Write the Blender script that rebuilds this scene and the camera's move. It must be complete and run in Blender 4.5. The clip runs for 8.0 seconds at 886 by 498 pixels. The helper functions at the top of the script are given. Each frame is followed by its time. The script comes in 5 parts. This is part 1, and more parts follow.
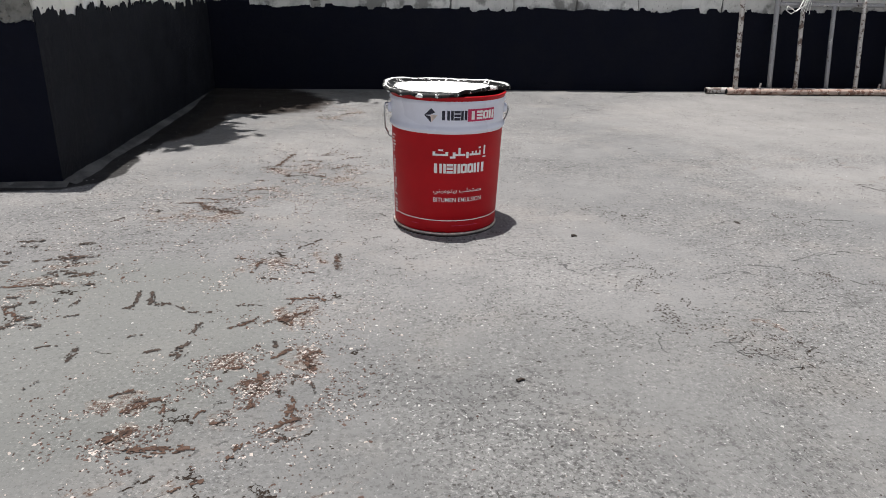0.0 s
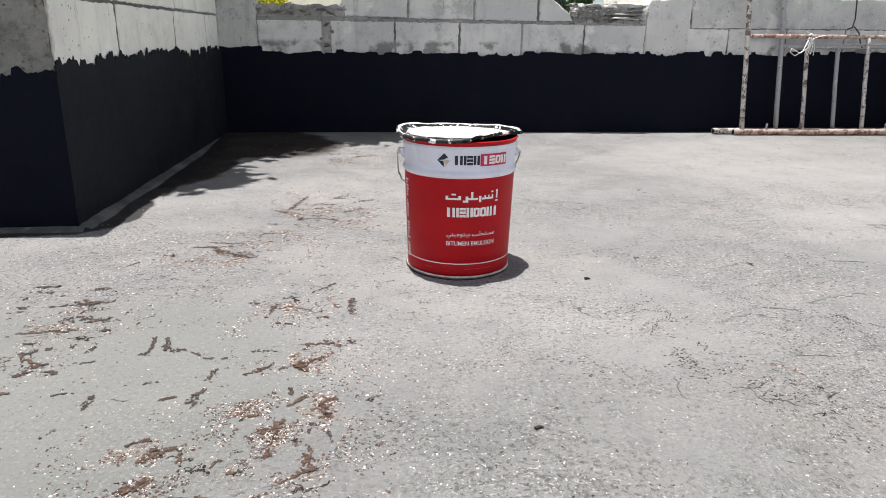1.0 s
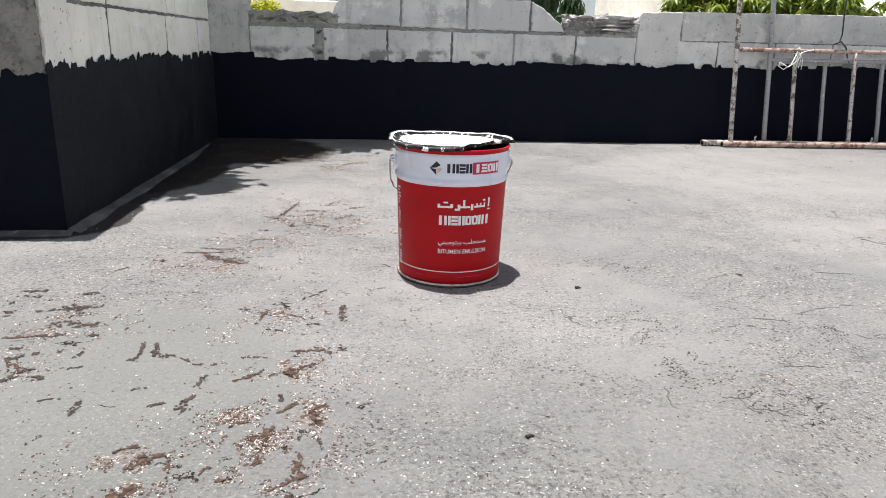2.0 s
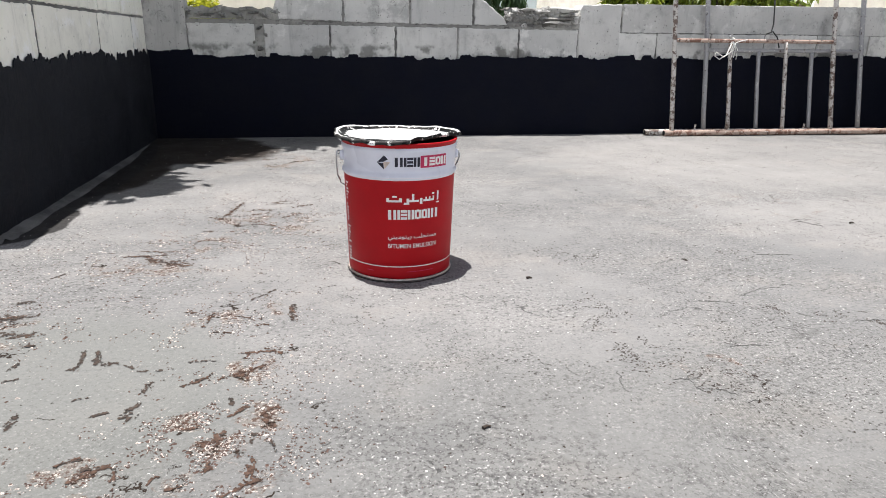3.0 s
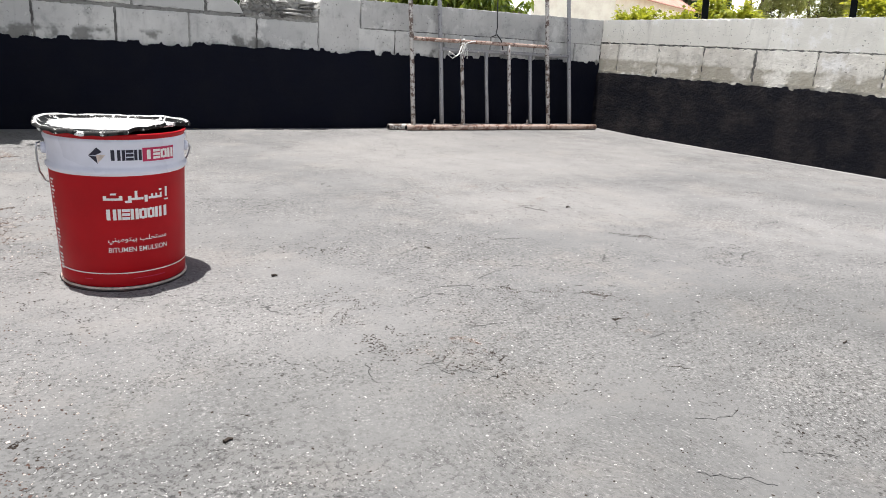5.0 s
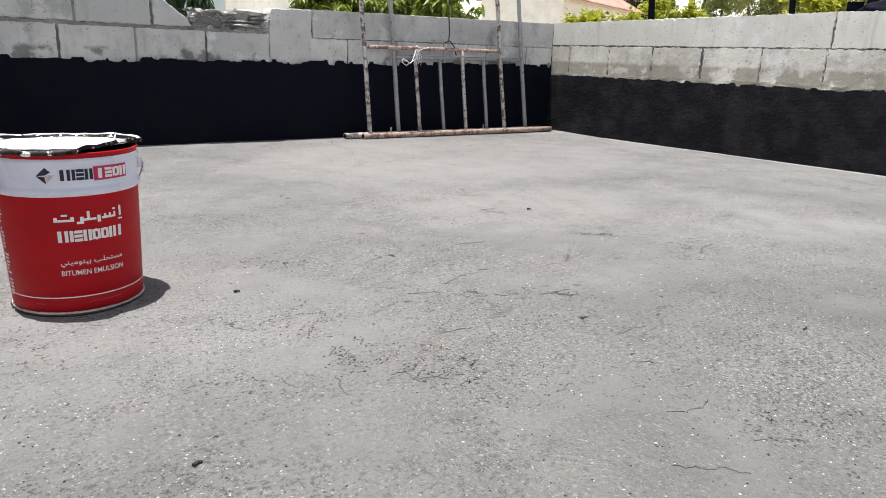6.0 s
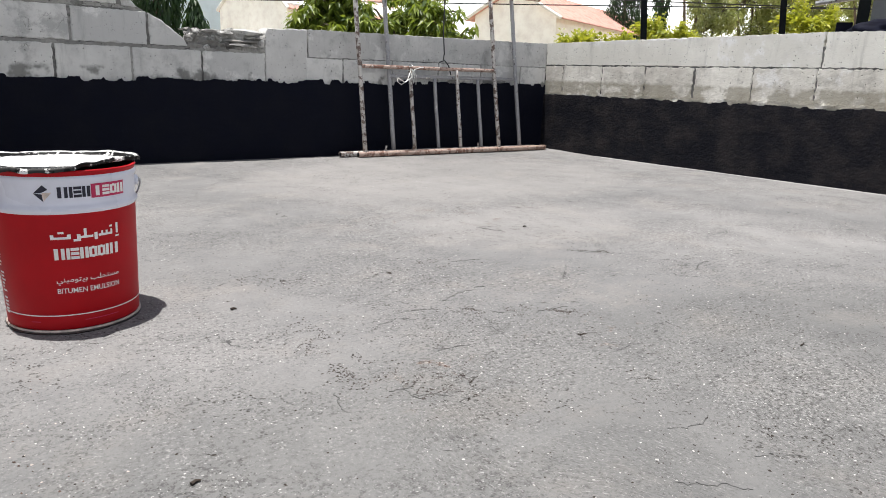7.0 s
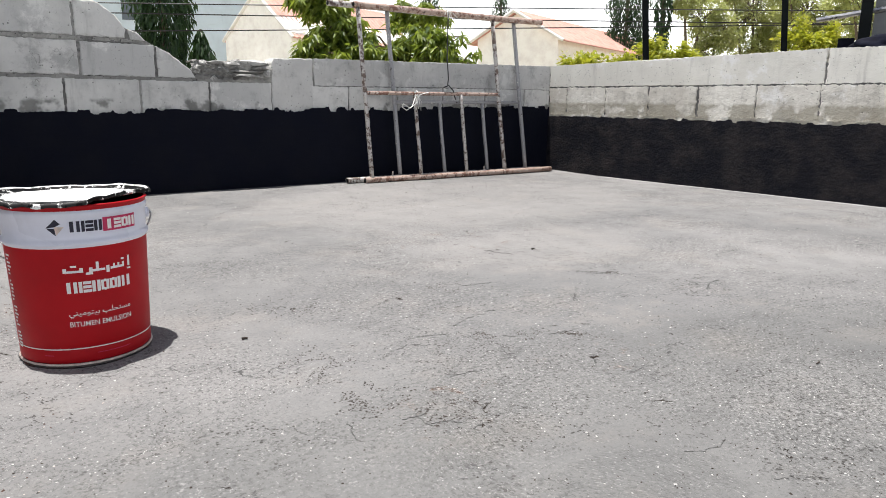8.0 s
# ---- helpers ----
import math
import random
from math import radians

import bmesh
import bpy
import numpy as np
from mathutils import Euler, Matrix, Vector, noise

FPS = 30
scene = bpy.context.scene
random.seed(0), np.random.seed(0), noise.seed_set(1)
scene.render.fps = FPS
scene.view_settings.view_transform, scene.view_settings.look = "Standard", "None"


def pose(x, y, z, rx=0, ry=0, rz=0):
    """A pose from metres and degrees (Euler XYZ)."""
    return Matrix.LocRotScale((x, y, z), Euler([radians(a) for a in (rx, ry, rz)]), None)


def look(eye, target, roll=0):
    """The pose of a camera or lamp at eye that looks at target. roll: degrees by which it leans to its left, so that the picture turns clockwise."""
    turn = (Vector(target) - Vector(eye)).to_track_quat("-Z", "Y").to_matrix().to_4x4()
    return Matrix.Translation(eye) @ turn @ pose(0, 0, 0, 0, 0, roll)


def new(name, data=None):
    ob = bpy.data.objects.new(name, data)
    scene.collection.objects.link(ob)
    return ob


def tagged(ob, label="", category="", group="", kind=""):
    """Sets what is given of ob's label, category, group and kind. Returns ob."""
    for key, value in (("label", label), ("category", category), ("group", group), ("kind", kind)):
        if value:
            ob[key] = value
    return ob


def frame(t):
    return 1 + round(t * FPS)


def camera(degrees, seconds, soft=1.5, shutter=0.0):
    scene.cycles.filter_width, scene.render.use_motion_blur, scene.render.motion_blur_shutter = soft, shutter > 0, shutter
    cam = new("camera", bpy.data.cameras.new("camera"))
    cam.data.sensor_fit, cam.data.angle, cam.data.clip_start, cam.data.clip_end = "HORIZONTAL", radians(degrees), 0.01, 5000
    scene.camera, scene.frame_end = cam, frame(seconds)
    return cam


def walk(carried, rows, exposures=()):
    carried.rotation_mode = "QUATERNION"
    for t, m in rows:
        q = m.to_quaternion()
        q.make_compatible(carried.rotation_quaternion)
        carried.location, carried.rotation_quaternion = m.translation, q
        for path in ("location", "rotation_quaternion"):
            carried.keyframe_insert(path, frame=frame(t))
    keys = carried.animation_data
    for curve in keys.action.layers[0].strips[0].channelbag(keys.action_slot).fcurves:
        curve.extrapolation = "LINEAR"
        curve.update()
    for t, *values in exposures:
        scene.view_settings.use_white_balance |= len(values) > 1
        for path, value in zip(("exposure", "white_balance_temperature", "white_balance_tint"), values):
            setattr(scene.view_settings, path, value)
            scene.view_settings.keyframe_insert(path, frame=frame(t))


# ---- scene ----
cam = camera(65.8, 8.0, soft=0.9)
# seconds, eye, target, lean
PATH = [
    (0, (-0.219, 0.216, 0.584), (0.006, 2.076, -0.117), 1.3),
    (0.1, (-0.228, 0.209, 0.602), (0.011, 2.076, -0.072), 1.5),
    (0.2, (-0.231, 0.201, 0.606), (-0.069, 2.095, -0.015), -0.0),
    (0.3, (-0.239, 0.236, 0.608), (-0.072, 2.137, 0.008), 1.7),
    (0.5, (-0.231, 0.212, 0.596), (-0.068, 2.114, -0.001), 0.2),
    (1, (-0.234, 0.218, 0.596), (-0.028, 2.117, 0.002), 0.8),
    (2.5, (-0.24, 0.218, 0.593), (0.008, 2.121, 0.03), 1.9),
    (3, (-0.236, 0.226, 0.587), (0.141, 2.103, 0.009), 0.9),
    (3.5, (-0.229, 0.23, 0.583), (0.342, 2.058, 0.005), 2.5),
    (4, (-0.222, 0.238, 0.578), (0.514, 2.005, 0.002), 4.0),
    (4.5, (-0.2, 0.25, 0.568), (0.786, 1.902, 0.02), 4.9),
    (4.7, (-0.195, 0.251, 0.573), (0.808, 1.89, 0.019), 4.5),
    (5.8, (-0.195, 0.266, 0.566), (0.914, 1.833, 0.007), 2.0),
    (6, (-0.197, 0.266, 0.568), (0.927, 1.83, 0.03), 2.0),
    (6.5, (-0.198, 0.27, 0.568), (0.981, 1.811, 0.081), 2.4),
    (7, (-0.205, 0.27, 0.564), (0.94, 1.836, 0.079), 2.0),
    (7.5, (-0.203, 0.274, 0.566), (0.952, 1.847, 0.129), 1.7),
    (8, (-0.209, 0.273, 0.57), (0.926, 1.865, 0.149), 0.6),
]
EXPOSURE = [(0.0, 0.26), (0.2, 0.46), (0.5, 0.62), (1.0, 0.68), (2.5, 0.7), (4.5, 0.71), (5.8, 0.47), (6.5, 0.46), (8.0, 0.5)]
walk(cam, [(t, look(eye, target, lean)) for t, eye, target, lean in PATH], EXPOSURE)

# ---- light ----
SUN_X, SUN_Y = -0.085, 0.078            # way to the sun over one unit of height
sun_data = bpy.data.lights.new("sun", "SUN")
sun_data.energy, sun_data.angle, sun_data.color = 5.0, radians(0.53), (1.0, 0.965, 0.935)
sun = new("sun", sun_data)
sun.matrix_world = look((SUN_X * 30, SUN_Y * 30, 30), (0, 0, 0))
world = bpy.data.worlds.new("world")
scene.world = world
world.use_nodes = True
wn, wl = world.node_tree.nodes, world.node_tree.links
wn.clear()
w_out, w_bg, w_sky = wn.new("ShaderNodeOutputWorld"), wn.new("ShaderNodeBackground"), wn.new("ShaderNodeTexSky")
w_sky.sky_type, w_sky.sun_disc = "NISHITA", False
w_sky.sun_elevation, w_sky.sun_rotation = radians(83.4), radians(-47)
w_sky.air_density, w_sky.dust_density, w_sky.ozone_density = 1.0, 3.0, 1.0
w_tc, w_noise, w_ramp, w_mix = wn.new("ShaderNodeTexCoord"), wn.new("ShaderNodeTexNoise"), wn.new("ShaderNodeValToRGB"), wn.new("ShaderNodeMix")
w_noise.inputs["Scale"].default_value, w_noise.inputs["Detail"].default_value = 2.2, 6.0
w_ramp.color_ramp.elements[0].position, w_ramp.color_ramp.elements[1].position = 0.1, 0.42
w_mix.data_type = "RGBA"
w_mix.inputs["B"].default_value = (28.0, 28.3, 28.8, 1)
wl.new(w_tc.outputs["Generated"], w_noise.inputs["Vector"])
wl.new(w_noise.outputs["Fac"], w_ramp.inputs["Fac"])
w_sep, w_haze, w_max = wn.new("ShaderNodeSeparateXYZ"), wn.new("ShaderNodeMapRange"), wn.new("ShaderNodeMath")
w_haze.interpolation_type = "SMOOTHSTEP"
for key, v in (("From Min", 0.05), ("From Max", 0.52), ("To Min", 1.0), ("To Max", 0.02)):
    w_haze.inputs[key].default_value = v
w_max.operation = "MULTIPLY"
wl.new(w_tc.outputs["Generated"], w_sep.inputs["Vector"])
wl.new(w_sep.outputs["Z"], w_haze.inputs["Value"])
wl.new(w_haze.outputs["Result"], w_max.inputs[0])
wl.new(w_ramp.outputs["Color"], w_max.inputs[1])
wl.new(w_max.outputs["Value"], w_mix.inputs["Factor"])
wl.new(w_sky.outputs["Color"], w_mix.inputs["A"])
wl.new(w_mix.outputs["Result"], w_bg.inputs["Color"])
w_bg.inputs["Strength"].default_value = 0.053
wl.new(w_bg.outputs["Background"], w_out.inputs["Surface"])


# ---- materials ----
class Nodes:
    """A node material in the making: short calls for the few node kinds used here."""

    def __init__(self, name, rough=0.8, metal=0.0):
        self.m = bpy.data.materials.new(name)
        self.m.use_nodes = True
        self.n, self.l = self.m.node_tree.nodes, self.m.node_tree.links
        self.p = self.n["Principled BSDF"]
        self.p.inputs["Roughness"].default_value, self.p.inputs["Metallic"].default_value = rough, metal
        self.co = self.n.new("ShaderNodeTexCoord").outputs["Object"]
        self.geo = self.n.new("ShaderNodeNewGeometry")

    def put(self, socket, v):
        if isinstance(v, bpy.types.NodeSocket):
            self.l.new(v, socket)
        else:
            socket.default_value = (*v, 1) if isinstance(v, tuple) and len(v) == 3 and socket.type == "RGBA" else v

    def stretch(self, scale, turn=0.0, src=None):
        k = self.n.new("ShaderNodeMapping")
        k.vector_type = "TEXTURE"
        k.inputs["Scale"].default_value, k.inputs["Rotation"].default_value = tuple(1 / max(v, 1e-6) for v in scale), (0, 0, radians(turn))
        self.l.new(src or self.co, k.inputs["Vector"])
        return k.outputs["Vector"]

    def noise(self, scale, detail=4.0, rough=0.55, src=None, warp=0.0):
        k = self.n.new("ShaderNodeTexNoise")
        for key, v in (("Scale", scale), ("Detail", detail), ("Roughness", rough), ("Distortion", warp)):
            k.inputs[key].default_value = v
        self.l.new(src or self.co, k.inputs["Vector"])
        return k.outputs["Fac"]

    def cells(self, scale, feature="F1", src=None, out="Distance"):
        k = self.n.new("ShaderNodeTexVoronoi")
        k.feature = feature
        k.inputs["Scale"].default_value = scale
        self.l.new(src or self.co, k.inputs["Vector"])
        return k.outputs[out]

    def ramp(self, v, lo, hi, a=0.0, b=1.0):
        k = self.n.new("ShaderNodeMapRange")
        k.interpolation_type = "SMOOTHSTEP"
        for key, x in (("From Min", lo), ("From Max", hi), ("To Min", a), ("To Max", b)):
            k.inputs[key].default_value = x
        self.put(k.inputs["Value"], v)
        return k.outputs["Result"]

    def math(self, op, a, b=0.0):
        k = self.n.new("ShaderNodeMath")
        k.operation = op
        self.put(k.inputs[0], a), self.put(k.inputs[1], b)
        return k.outputs[0]

    def mix(self, f, a, b, kind="MIX"):
        k = self.n.new("ShaderNodeMix")
        k.data_type, k.blend_type = "RGBA", kind
        self.put(k.inputs["Factor"], f), self.put(k.inputs["A"], a), self.put(k.inputs["B"], b)
        return k.outputs["Result"]

    def spot(self, x, y, rx, ry, turn=0.0):
        """1 at the middle of an oval of the plan, 0 outside it."""
        k = self.n.new("ShaderNodeMapping")
        k.vector_type = "TEXTURE"
        k.inputs["Location"].default_value, k.inputs["Scale"].default_value = (x, y, 0), (rx, ry, 1000)
        k.inputs["Rotation"].default_value = (0, 0, radians(turn))
        self.l.new(self.co, k.inputs["Vector"])
        v = self.n.new("ShaderNodeVectorMath")
        v.operation = "LENGTH"
        self.l.new(k.outputs["Vector"], v.inputs[0])
        return self.ramp(v.outputs["Value"], 0.35, 1.0, 1.0, 0.0)

    def spots(self, rows):
        out = 0.0
        for x, y, rx, ry, turn, weight in rows:
            v = self.math("MULTIPLY", self.spot(x, y, rx, ry, turn), weight)
            out = v if out == 0.0 else self.math("MAXIMUM", out, v)
        return out

    def warp(self, scale, amount):
        """The object's coordinates, pushed about by a noise."""
        k = self.n.new("ShaderNodeTexNoise")
        k.inputs["Scale"].default_value, k.inputs["Detail"].default_value = scale, 4.0
        self.l.new(self.co, k.inputs["Vector"])
        a, b = self.n.new("ShaderNodeVectorMath"), self.n.new("ShaderNodeVectorMath")
        a.operation, b.operation = "SCALE", "ADD"
        self.l.new(k.outputs["Color"], a.inputs[0])
        a.inputs["Scale"].default_value = amount
        self.l.new(a.outputs[0], b.inputs[0])
        self.l.new(self.co, b.inputs[1])
        return b.outputs[0]

    def rand(self):
        return self.n.new("ShaderNodeObjectInfo").outputs["Random"]

    def relief(self, bump):
        """Several reliefs (height, strength, depth) added into one."""
        total = None
        for height, strength, dist in bump:
            v = self.math("MULTIPLY", height, strength * dist * 100)
            total = v if total is None else self.math("ADD", total, v)
        return ((total, 1.0, 0.01),)

    def done(self, color, rough=None, bump=()):
        self.put(self.p.inputs["Base Color"], color)
        if rough is not None:
            self.put(self.p.inputs["Roughness"], rough)
        last = None
        for height, strength, dist in bump:
            k = self.n.new("ShaderNodeBump")
            k.inputs["Strength"].default_value, k.inputs["Distance"].default_value = strength, dist
            self.put(k.inputs["Height"], height)
            if last:
                self.l.new(last, k.inputs["Normal"])
            last = k.outputs["Normal"]
        if last:
            self.l.new(last, self.p.inputs["Normal"])
        return self.m


# scraped and stained spots of the slab: x, y, half sizes, turn, strength
AREAS = [
    (-0.38, 1.70, 0.13, 0.1, 0, 0.95), (-0.47, 1.68, 0.08, 0.08, 0, 0.7), (-0.35, 1.42, 0.1, 0.09, 20, 1.0), (-0.44, 1.245, 0.06, 0.055, 0, 1.0),
    (-0.33, 1.26, 0.1, 0.08, -20, 1.0), (-0.38, 1.17, 0.09, 0.06, 0, 1.0), (-0.45, 1.09, 0.09, 0.06, 0, 0.95), (-0.335, 1.08, 0.07, 0.09, 0, 1.0),
    (-0.58, 1.14, 0.09, 0.06, 0, 0.8), (-0.56, 1.05, 0.06, 0.06, 0, 0.8), (-0.68, 2.07, 0.24, 0.16, 0, 0.9), (-0.52, 2.27, 0.16, 0.14, 0, 0.8),
    (-0.44, 2.6, 0.22, 0.2, 0, 0.9), (-0.28, 2.48, 0.16, 0.14, 0, 0.8), (-0.9, 1.73, 0.14, 0.08, 0, 0.7), (-0.88, 1.6, 0.16, 0.09, 0, 0.7), (-0.93, 1.42, 0.1, 0.1, 0, 0.55),
    (-0.45, 0.9, 0.3, 0.12, 0, 0.7), (-0.33, 3.75, 0.3, 0.3, 0, 0.8), (0.5, 1.26, 0.24, 0.18, 0, 0.5), (1.46, 2.5, 0.5, 0.4, 0, 0.35), (0.97, 1.21, 0.4, 0.3, 0, 0.3),
]


def make_floor_material():
    k = Nodes("floor_concrete", 0.75)
    k.p.inputs["Specular IOR Level"].default_value = 0.02
    big, mid, fine = k.noise(0.9, 5), k.noise(6, 6, 0.6), k.noise(95, 5, 0.75)
    speck = k.noise(210, 3, 0.7)
    # smooth trowelled ground near the return wall, open grain elsewhere
    smooth_near = k.spot(-0.75, 1.35, 0.62, 0.6)
    smooth_far = k.spots(((-0.2, 3.0, 0.7, 0.5, 0, 0.6), (1.7, 2.3, 0.9, 0.5, 10, 0.7), (2.2, 3.5, 1.8, 1.2, 0, 0.9)))
    smooth = k.math("MAXIMUM", smooth_near, smooth_far)
    rough_zone = k.math("MULTIPLY", k.ramp(k.noise(1.7, 6, 0.65), 0.36, 0.6), k.ramp(smooth, 0.1, 0.8, 1.0, 0.25))
    bent = k.warp(2.2, 0.3)
    broom = k.noise(1.0, 4, 0.6, k.stretch((7, 40, 1), 10, bent))
    comb = k.noise(1.0, 3, 0.6, k.stretch((110, 250, 1), -78, bent))
    dash = k.noise(1.0, 2, 0.5, k.stretch((45, 170, 1), 6, bent))
    combed = k.ramp(k.math("ADD", k.spots(((1.05, 0.72, 0.55, 0.24, 15, 1.1), (0.25, 0.9, 0.35, 0.25, 0, 0.7), (0.45, 1.1, 0.3, 0.12, 0, 0.7), (0.6, 0.84, 0.24, 0.2, 0, 1.2))), k.math("MULTIPLY", k.math("SUBTRACT", k.noise(3.2, 5, 0.6), 0.5), 1.2)), 0.45, 0.8)
    dashed = k.math("MULTIPLY", rough_zone, k.ramp(k.noise(2.6, 5, 0.6), 0.5, 0.62))
    color = k.mix(k.ramp(big, 0.3, 0.7), (0.182, 0.182, 0.181), (0.256, 0.252, 0.247))
    color = k.mix(k.ramp(mid, 0.4, 0.75, 0, 0.4), color, (0.15, 0.15, 0.152))
    color = k.mix(k.ramp(k.noise(2.8, 6, 0.7), 0.5, 0.66, 0, 0.55), color, (0.25, 0.238, 0.225))
    color = k.mix(k.math("MULTIPLY", k.ramp(broom, 0.52, 0.7, 0, 0.4), rough_zone), color, (0.11, 0.11, 0.11))
    color = k.mix(k.ramp(smooth_near, 0.2, 0.9, 0, 0.7), color, (0.158, 0.163, 0.155))
    color = k.mix(k.ramp(k.math("ADD", smooth_far, k.math("MULTIPLY", k.math("SUBTRACT", k.noise(2.8, 6, 0.7), 0.5), 1.3)), 0.1, 0.75, 0, 0.42), color, (0.282, 0.271, 0.26))
    # comb marks: the shade in their grooves is put into the colour
    color = k.mix(k.math("MULTIPLY", k.ramp(comb, 0.54, 0.64, 0, 0.34), combed), color, (0.07, 0.07, 0.07))
    color = k.mix(k.math("MULTIPLY", k.ramp(fine, 0.5, 0.62, 0, 0.8), k.ramp(rough_zone, 0, 1, 0.25, 1)), color, (0.085, 0.084, 0.083))
    color = k.mix(k.math("MULTIPLY", k.ramp(speck, 0.58, 0.64, 0, 0.75), k.ramp(rough_zone, 0, 1, 0.35, 1)), color, (0.055, 0.053, 0.05))
    color = k.mix(k.math("MULTIPLY", k.ramp(k.noise(150, 3, 0.65), 0.62, 0.68, 0, 0.8), k.ramp(rough_zone, 0, 1, 0.25, 1)), color, (0.56, 0.555, 0.54))
    color = k.mix(k.math("MULTIPLY", k.ramp(dash, 0.68, 0.76, 0, 0.6), dashed), color, (0.46, 0.455, 0.44))
    # and the highlights on their ridges likewise
    color = k.mix(k.math("MULTIPLY", k.ramp(comb, 0.4, 0.32, 0, 0.45), combed), color, (0.5, 0.495, 0.48))
    near = k.ramp(k.math("ADD", k.spot(0.5, 0.5, 2.9, 1.4), k.math("MULTIPLY", k.math("SUBTRACT", k.noise(1.3, 5, 0.6), 0.5), 0.9)), 0.2, 0.9, 0, 0.6)
    color = k.mix(near, color, (0.68, 0.69, 0.685), "MULTIPLY")
    # bright grains stand for glints on the near slab, with dark ones between
    grit = k.noise(140, 4, 0.72)
    patchy = k.math("MULTIPLY", near, k.ramp(k.noise(1.9, 6, 0.7), 0.42, 0.6))
    color = k.mix(k.math("MULTIPLY", k.ramp(grit, 0.56, 0.64, 0, 0.95), patchy), color, (0.42, 0.418, 0.405))
    color = k.mix(k.math("MULTIPLY", k.ramp(grit, 0.43, 0.36, 0, 1.2), patchy), color, (0.055, 0.055, 0.053))
    # pitted clusters
    pit_zone = k.math("MULTIPLY", k.ramp(k.noise(2.1, 6, 0.7), 0.46, 0.6), k.ramp(smooth_near, 0.1, 0.7, 1.0, 0.0))
    pit = k.math("MULTIPLY", k.ramp(k.cells(130, "F1", k.warp(50.0, 0.012)), 0.26, 0.4, 1, 0), k.math("MULTIPLY", pit_zone, k.ramp(k.noise(30, 4, 0.7), 0.5, 0.56)))
    color = k.mix(k.math("MULTIPLY", pit, 0.8), color, (0.045, 0.04, 0.037))
    # scraped ground with torn dark film and brown earth
    area = k.spots(AREAS)
    gate = k.noise(6.5, 5, 0.65)
    edge = k.cells(9.5, "DISTANCE_TO_EDGE", k.warp(16.0, 0.15))
    thick = k.ramp(k.noise(15, 4, 0.6), 0.4, 0.72, 0.0, 0.055)
    torn = k.math("MULTIPLY", k.math("LESS_THAN", edge, thick), k.ramp(k.math("ADD", gate, k.math("MULTIPLY", area, 0.16)), 0.625, 0.65))
    torn = k.math("MULTIPLY", torn, k.ramp(k.noise(95, 4, 0.75), 0.43, 0.5))
    earth = k.ramp(k.math("ADD", k.noise(9.5, 7, 0.74, None, 0.6), k.math("MULTIPLY", area, 0.15)), 0.63, 0.71)
    crumb = k.math("MULTIPLY", earth, k.ramp(k.noise(105, 5, 0.75), 0.49, 0.55))
    pale = k.math("MULTIPLY", earth, k.ramp(k.noise(130, 4, 0.7, k.stretch((1, 1, 1), 40)), 0.54, 0.6))
    seen = k.ramp(area, 0.05, 0.5)
    color = k.mix(k.math("MULTIPLY", k.math("MULTIPLY", earth, seen), 0.35), color, (0.17, 0.135, 0.11))
    color = k.mix(k.math("MULTIPLY", pale, k.math("MULTIPLY", seen, 0.9)), color, (0.52, 0.48, 0.44))
    color = k.mix(k.math("MULTIPLY", crumb, k.math("MULTIPLY", seen, 0.9)), color, (0.06, 0.03, 0.02))
    color = k.mix(k.math("MULTIPLY", torn, 0.95), color, (0.022, 0.015, 0.011))
    # tree and wall shade in the corner, put into the slab's colour
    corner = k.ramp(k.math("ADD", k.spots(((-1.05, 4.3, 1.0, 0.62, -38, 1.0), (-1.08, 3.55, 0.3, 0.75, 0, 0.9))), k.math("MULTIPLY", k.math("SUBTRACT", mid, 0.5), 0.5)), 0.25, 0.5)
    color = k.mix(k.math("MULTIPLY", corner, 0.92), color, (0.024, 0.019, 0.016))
    # shade of the return wall along its foot, put into the slab's colour
    wall_shade = k.ramp(k.math("ADD", k.spots(((-1.13, 3.5, 0.2, 1.3, 0, 1.0), (-1.12, 2.6, 0.16, 0.34, 0, 1.0), (-1.6, 2.36, 0.7, 0.09, 0, 0.8))), k.math("MULTIPLY", k.math("SUBTRACT", k.noise(9, 5, 0.65), 0.5), 0.9)), 0.3, 0.5)
    color = k.mix(k.math("MULTIPLY", wall_shade, 0.9), color, (0.026, 0.025, 0.025))
    # hairline cracks
    crack = k.math("MULTIPLY", k.math("LESS_THAN", k.cells(2.3, "DISTANCE_TO_EDGE", k.warp(6.0, 0.26)), 0.0036), k.ramp(k.noise(3.4, 4), 0.56, 0.58))
    crack = k.math("MULTIPLY", crack, k.ramp(k.noise(26, 3), 0.42, 0.5))
    color = k.mix(k.math("MULTIPLY", crack, 0.75), color, (0.05, 0.05, 0.05))
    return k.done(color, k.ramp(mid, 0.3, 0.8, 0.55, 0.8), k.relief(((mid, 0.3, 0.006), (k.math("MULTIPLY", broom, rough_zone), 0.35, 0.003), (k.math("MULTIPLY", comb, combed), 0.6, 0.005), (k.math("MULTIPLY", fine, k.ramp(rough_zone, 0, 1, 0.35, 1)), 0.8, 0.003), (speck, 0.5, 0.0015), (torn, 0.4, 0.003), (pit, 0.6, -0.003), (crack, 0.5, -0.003))))


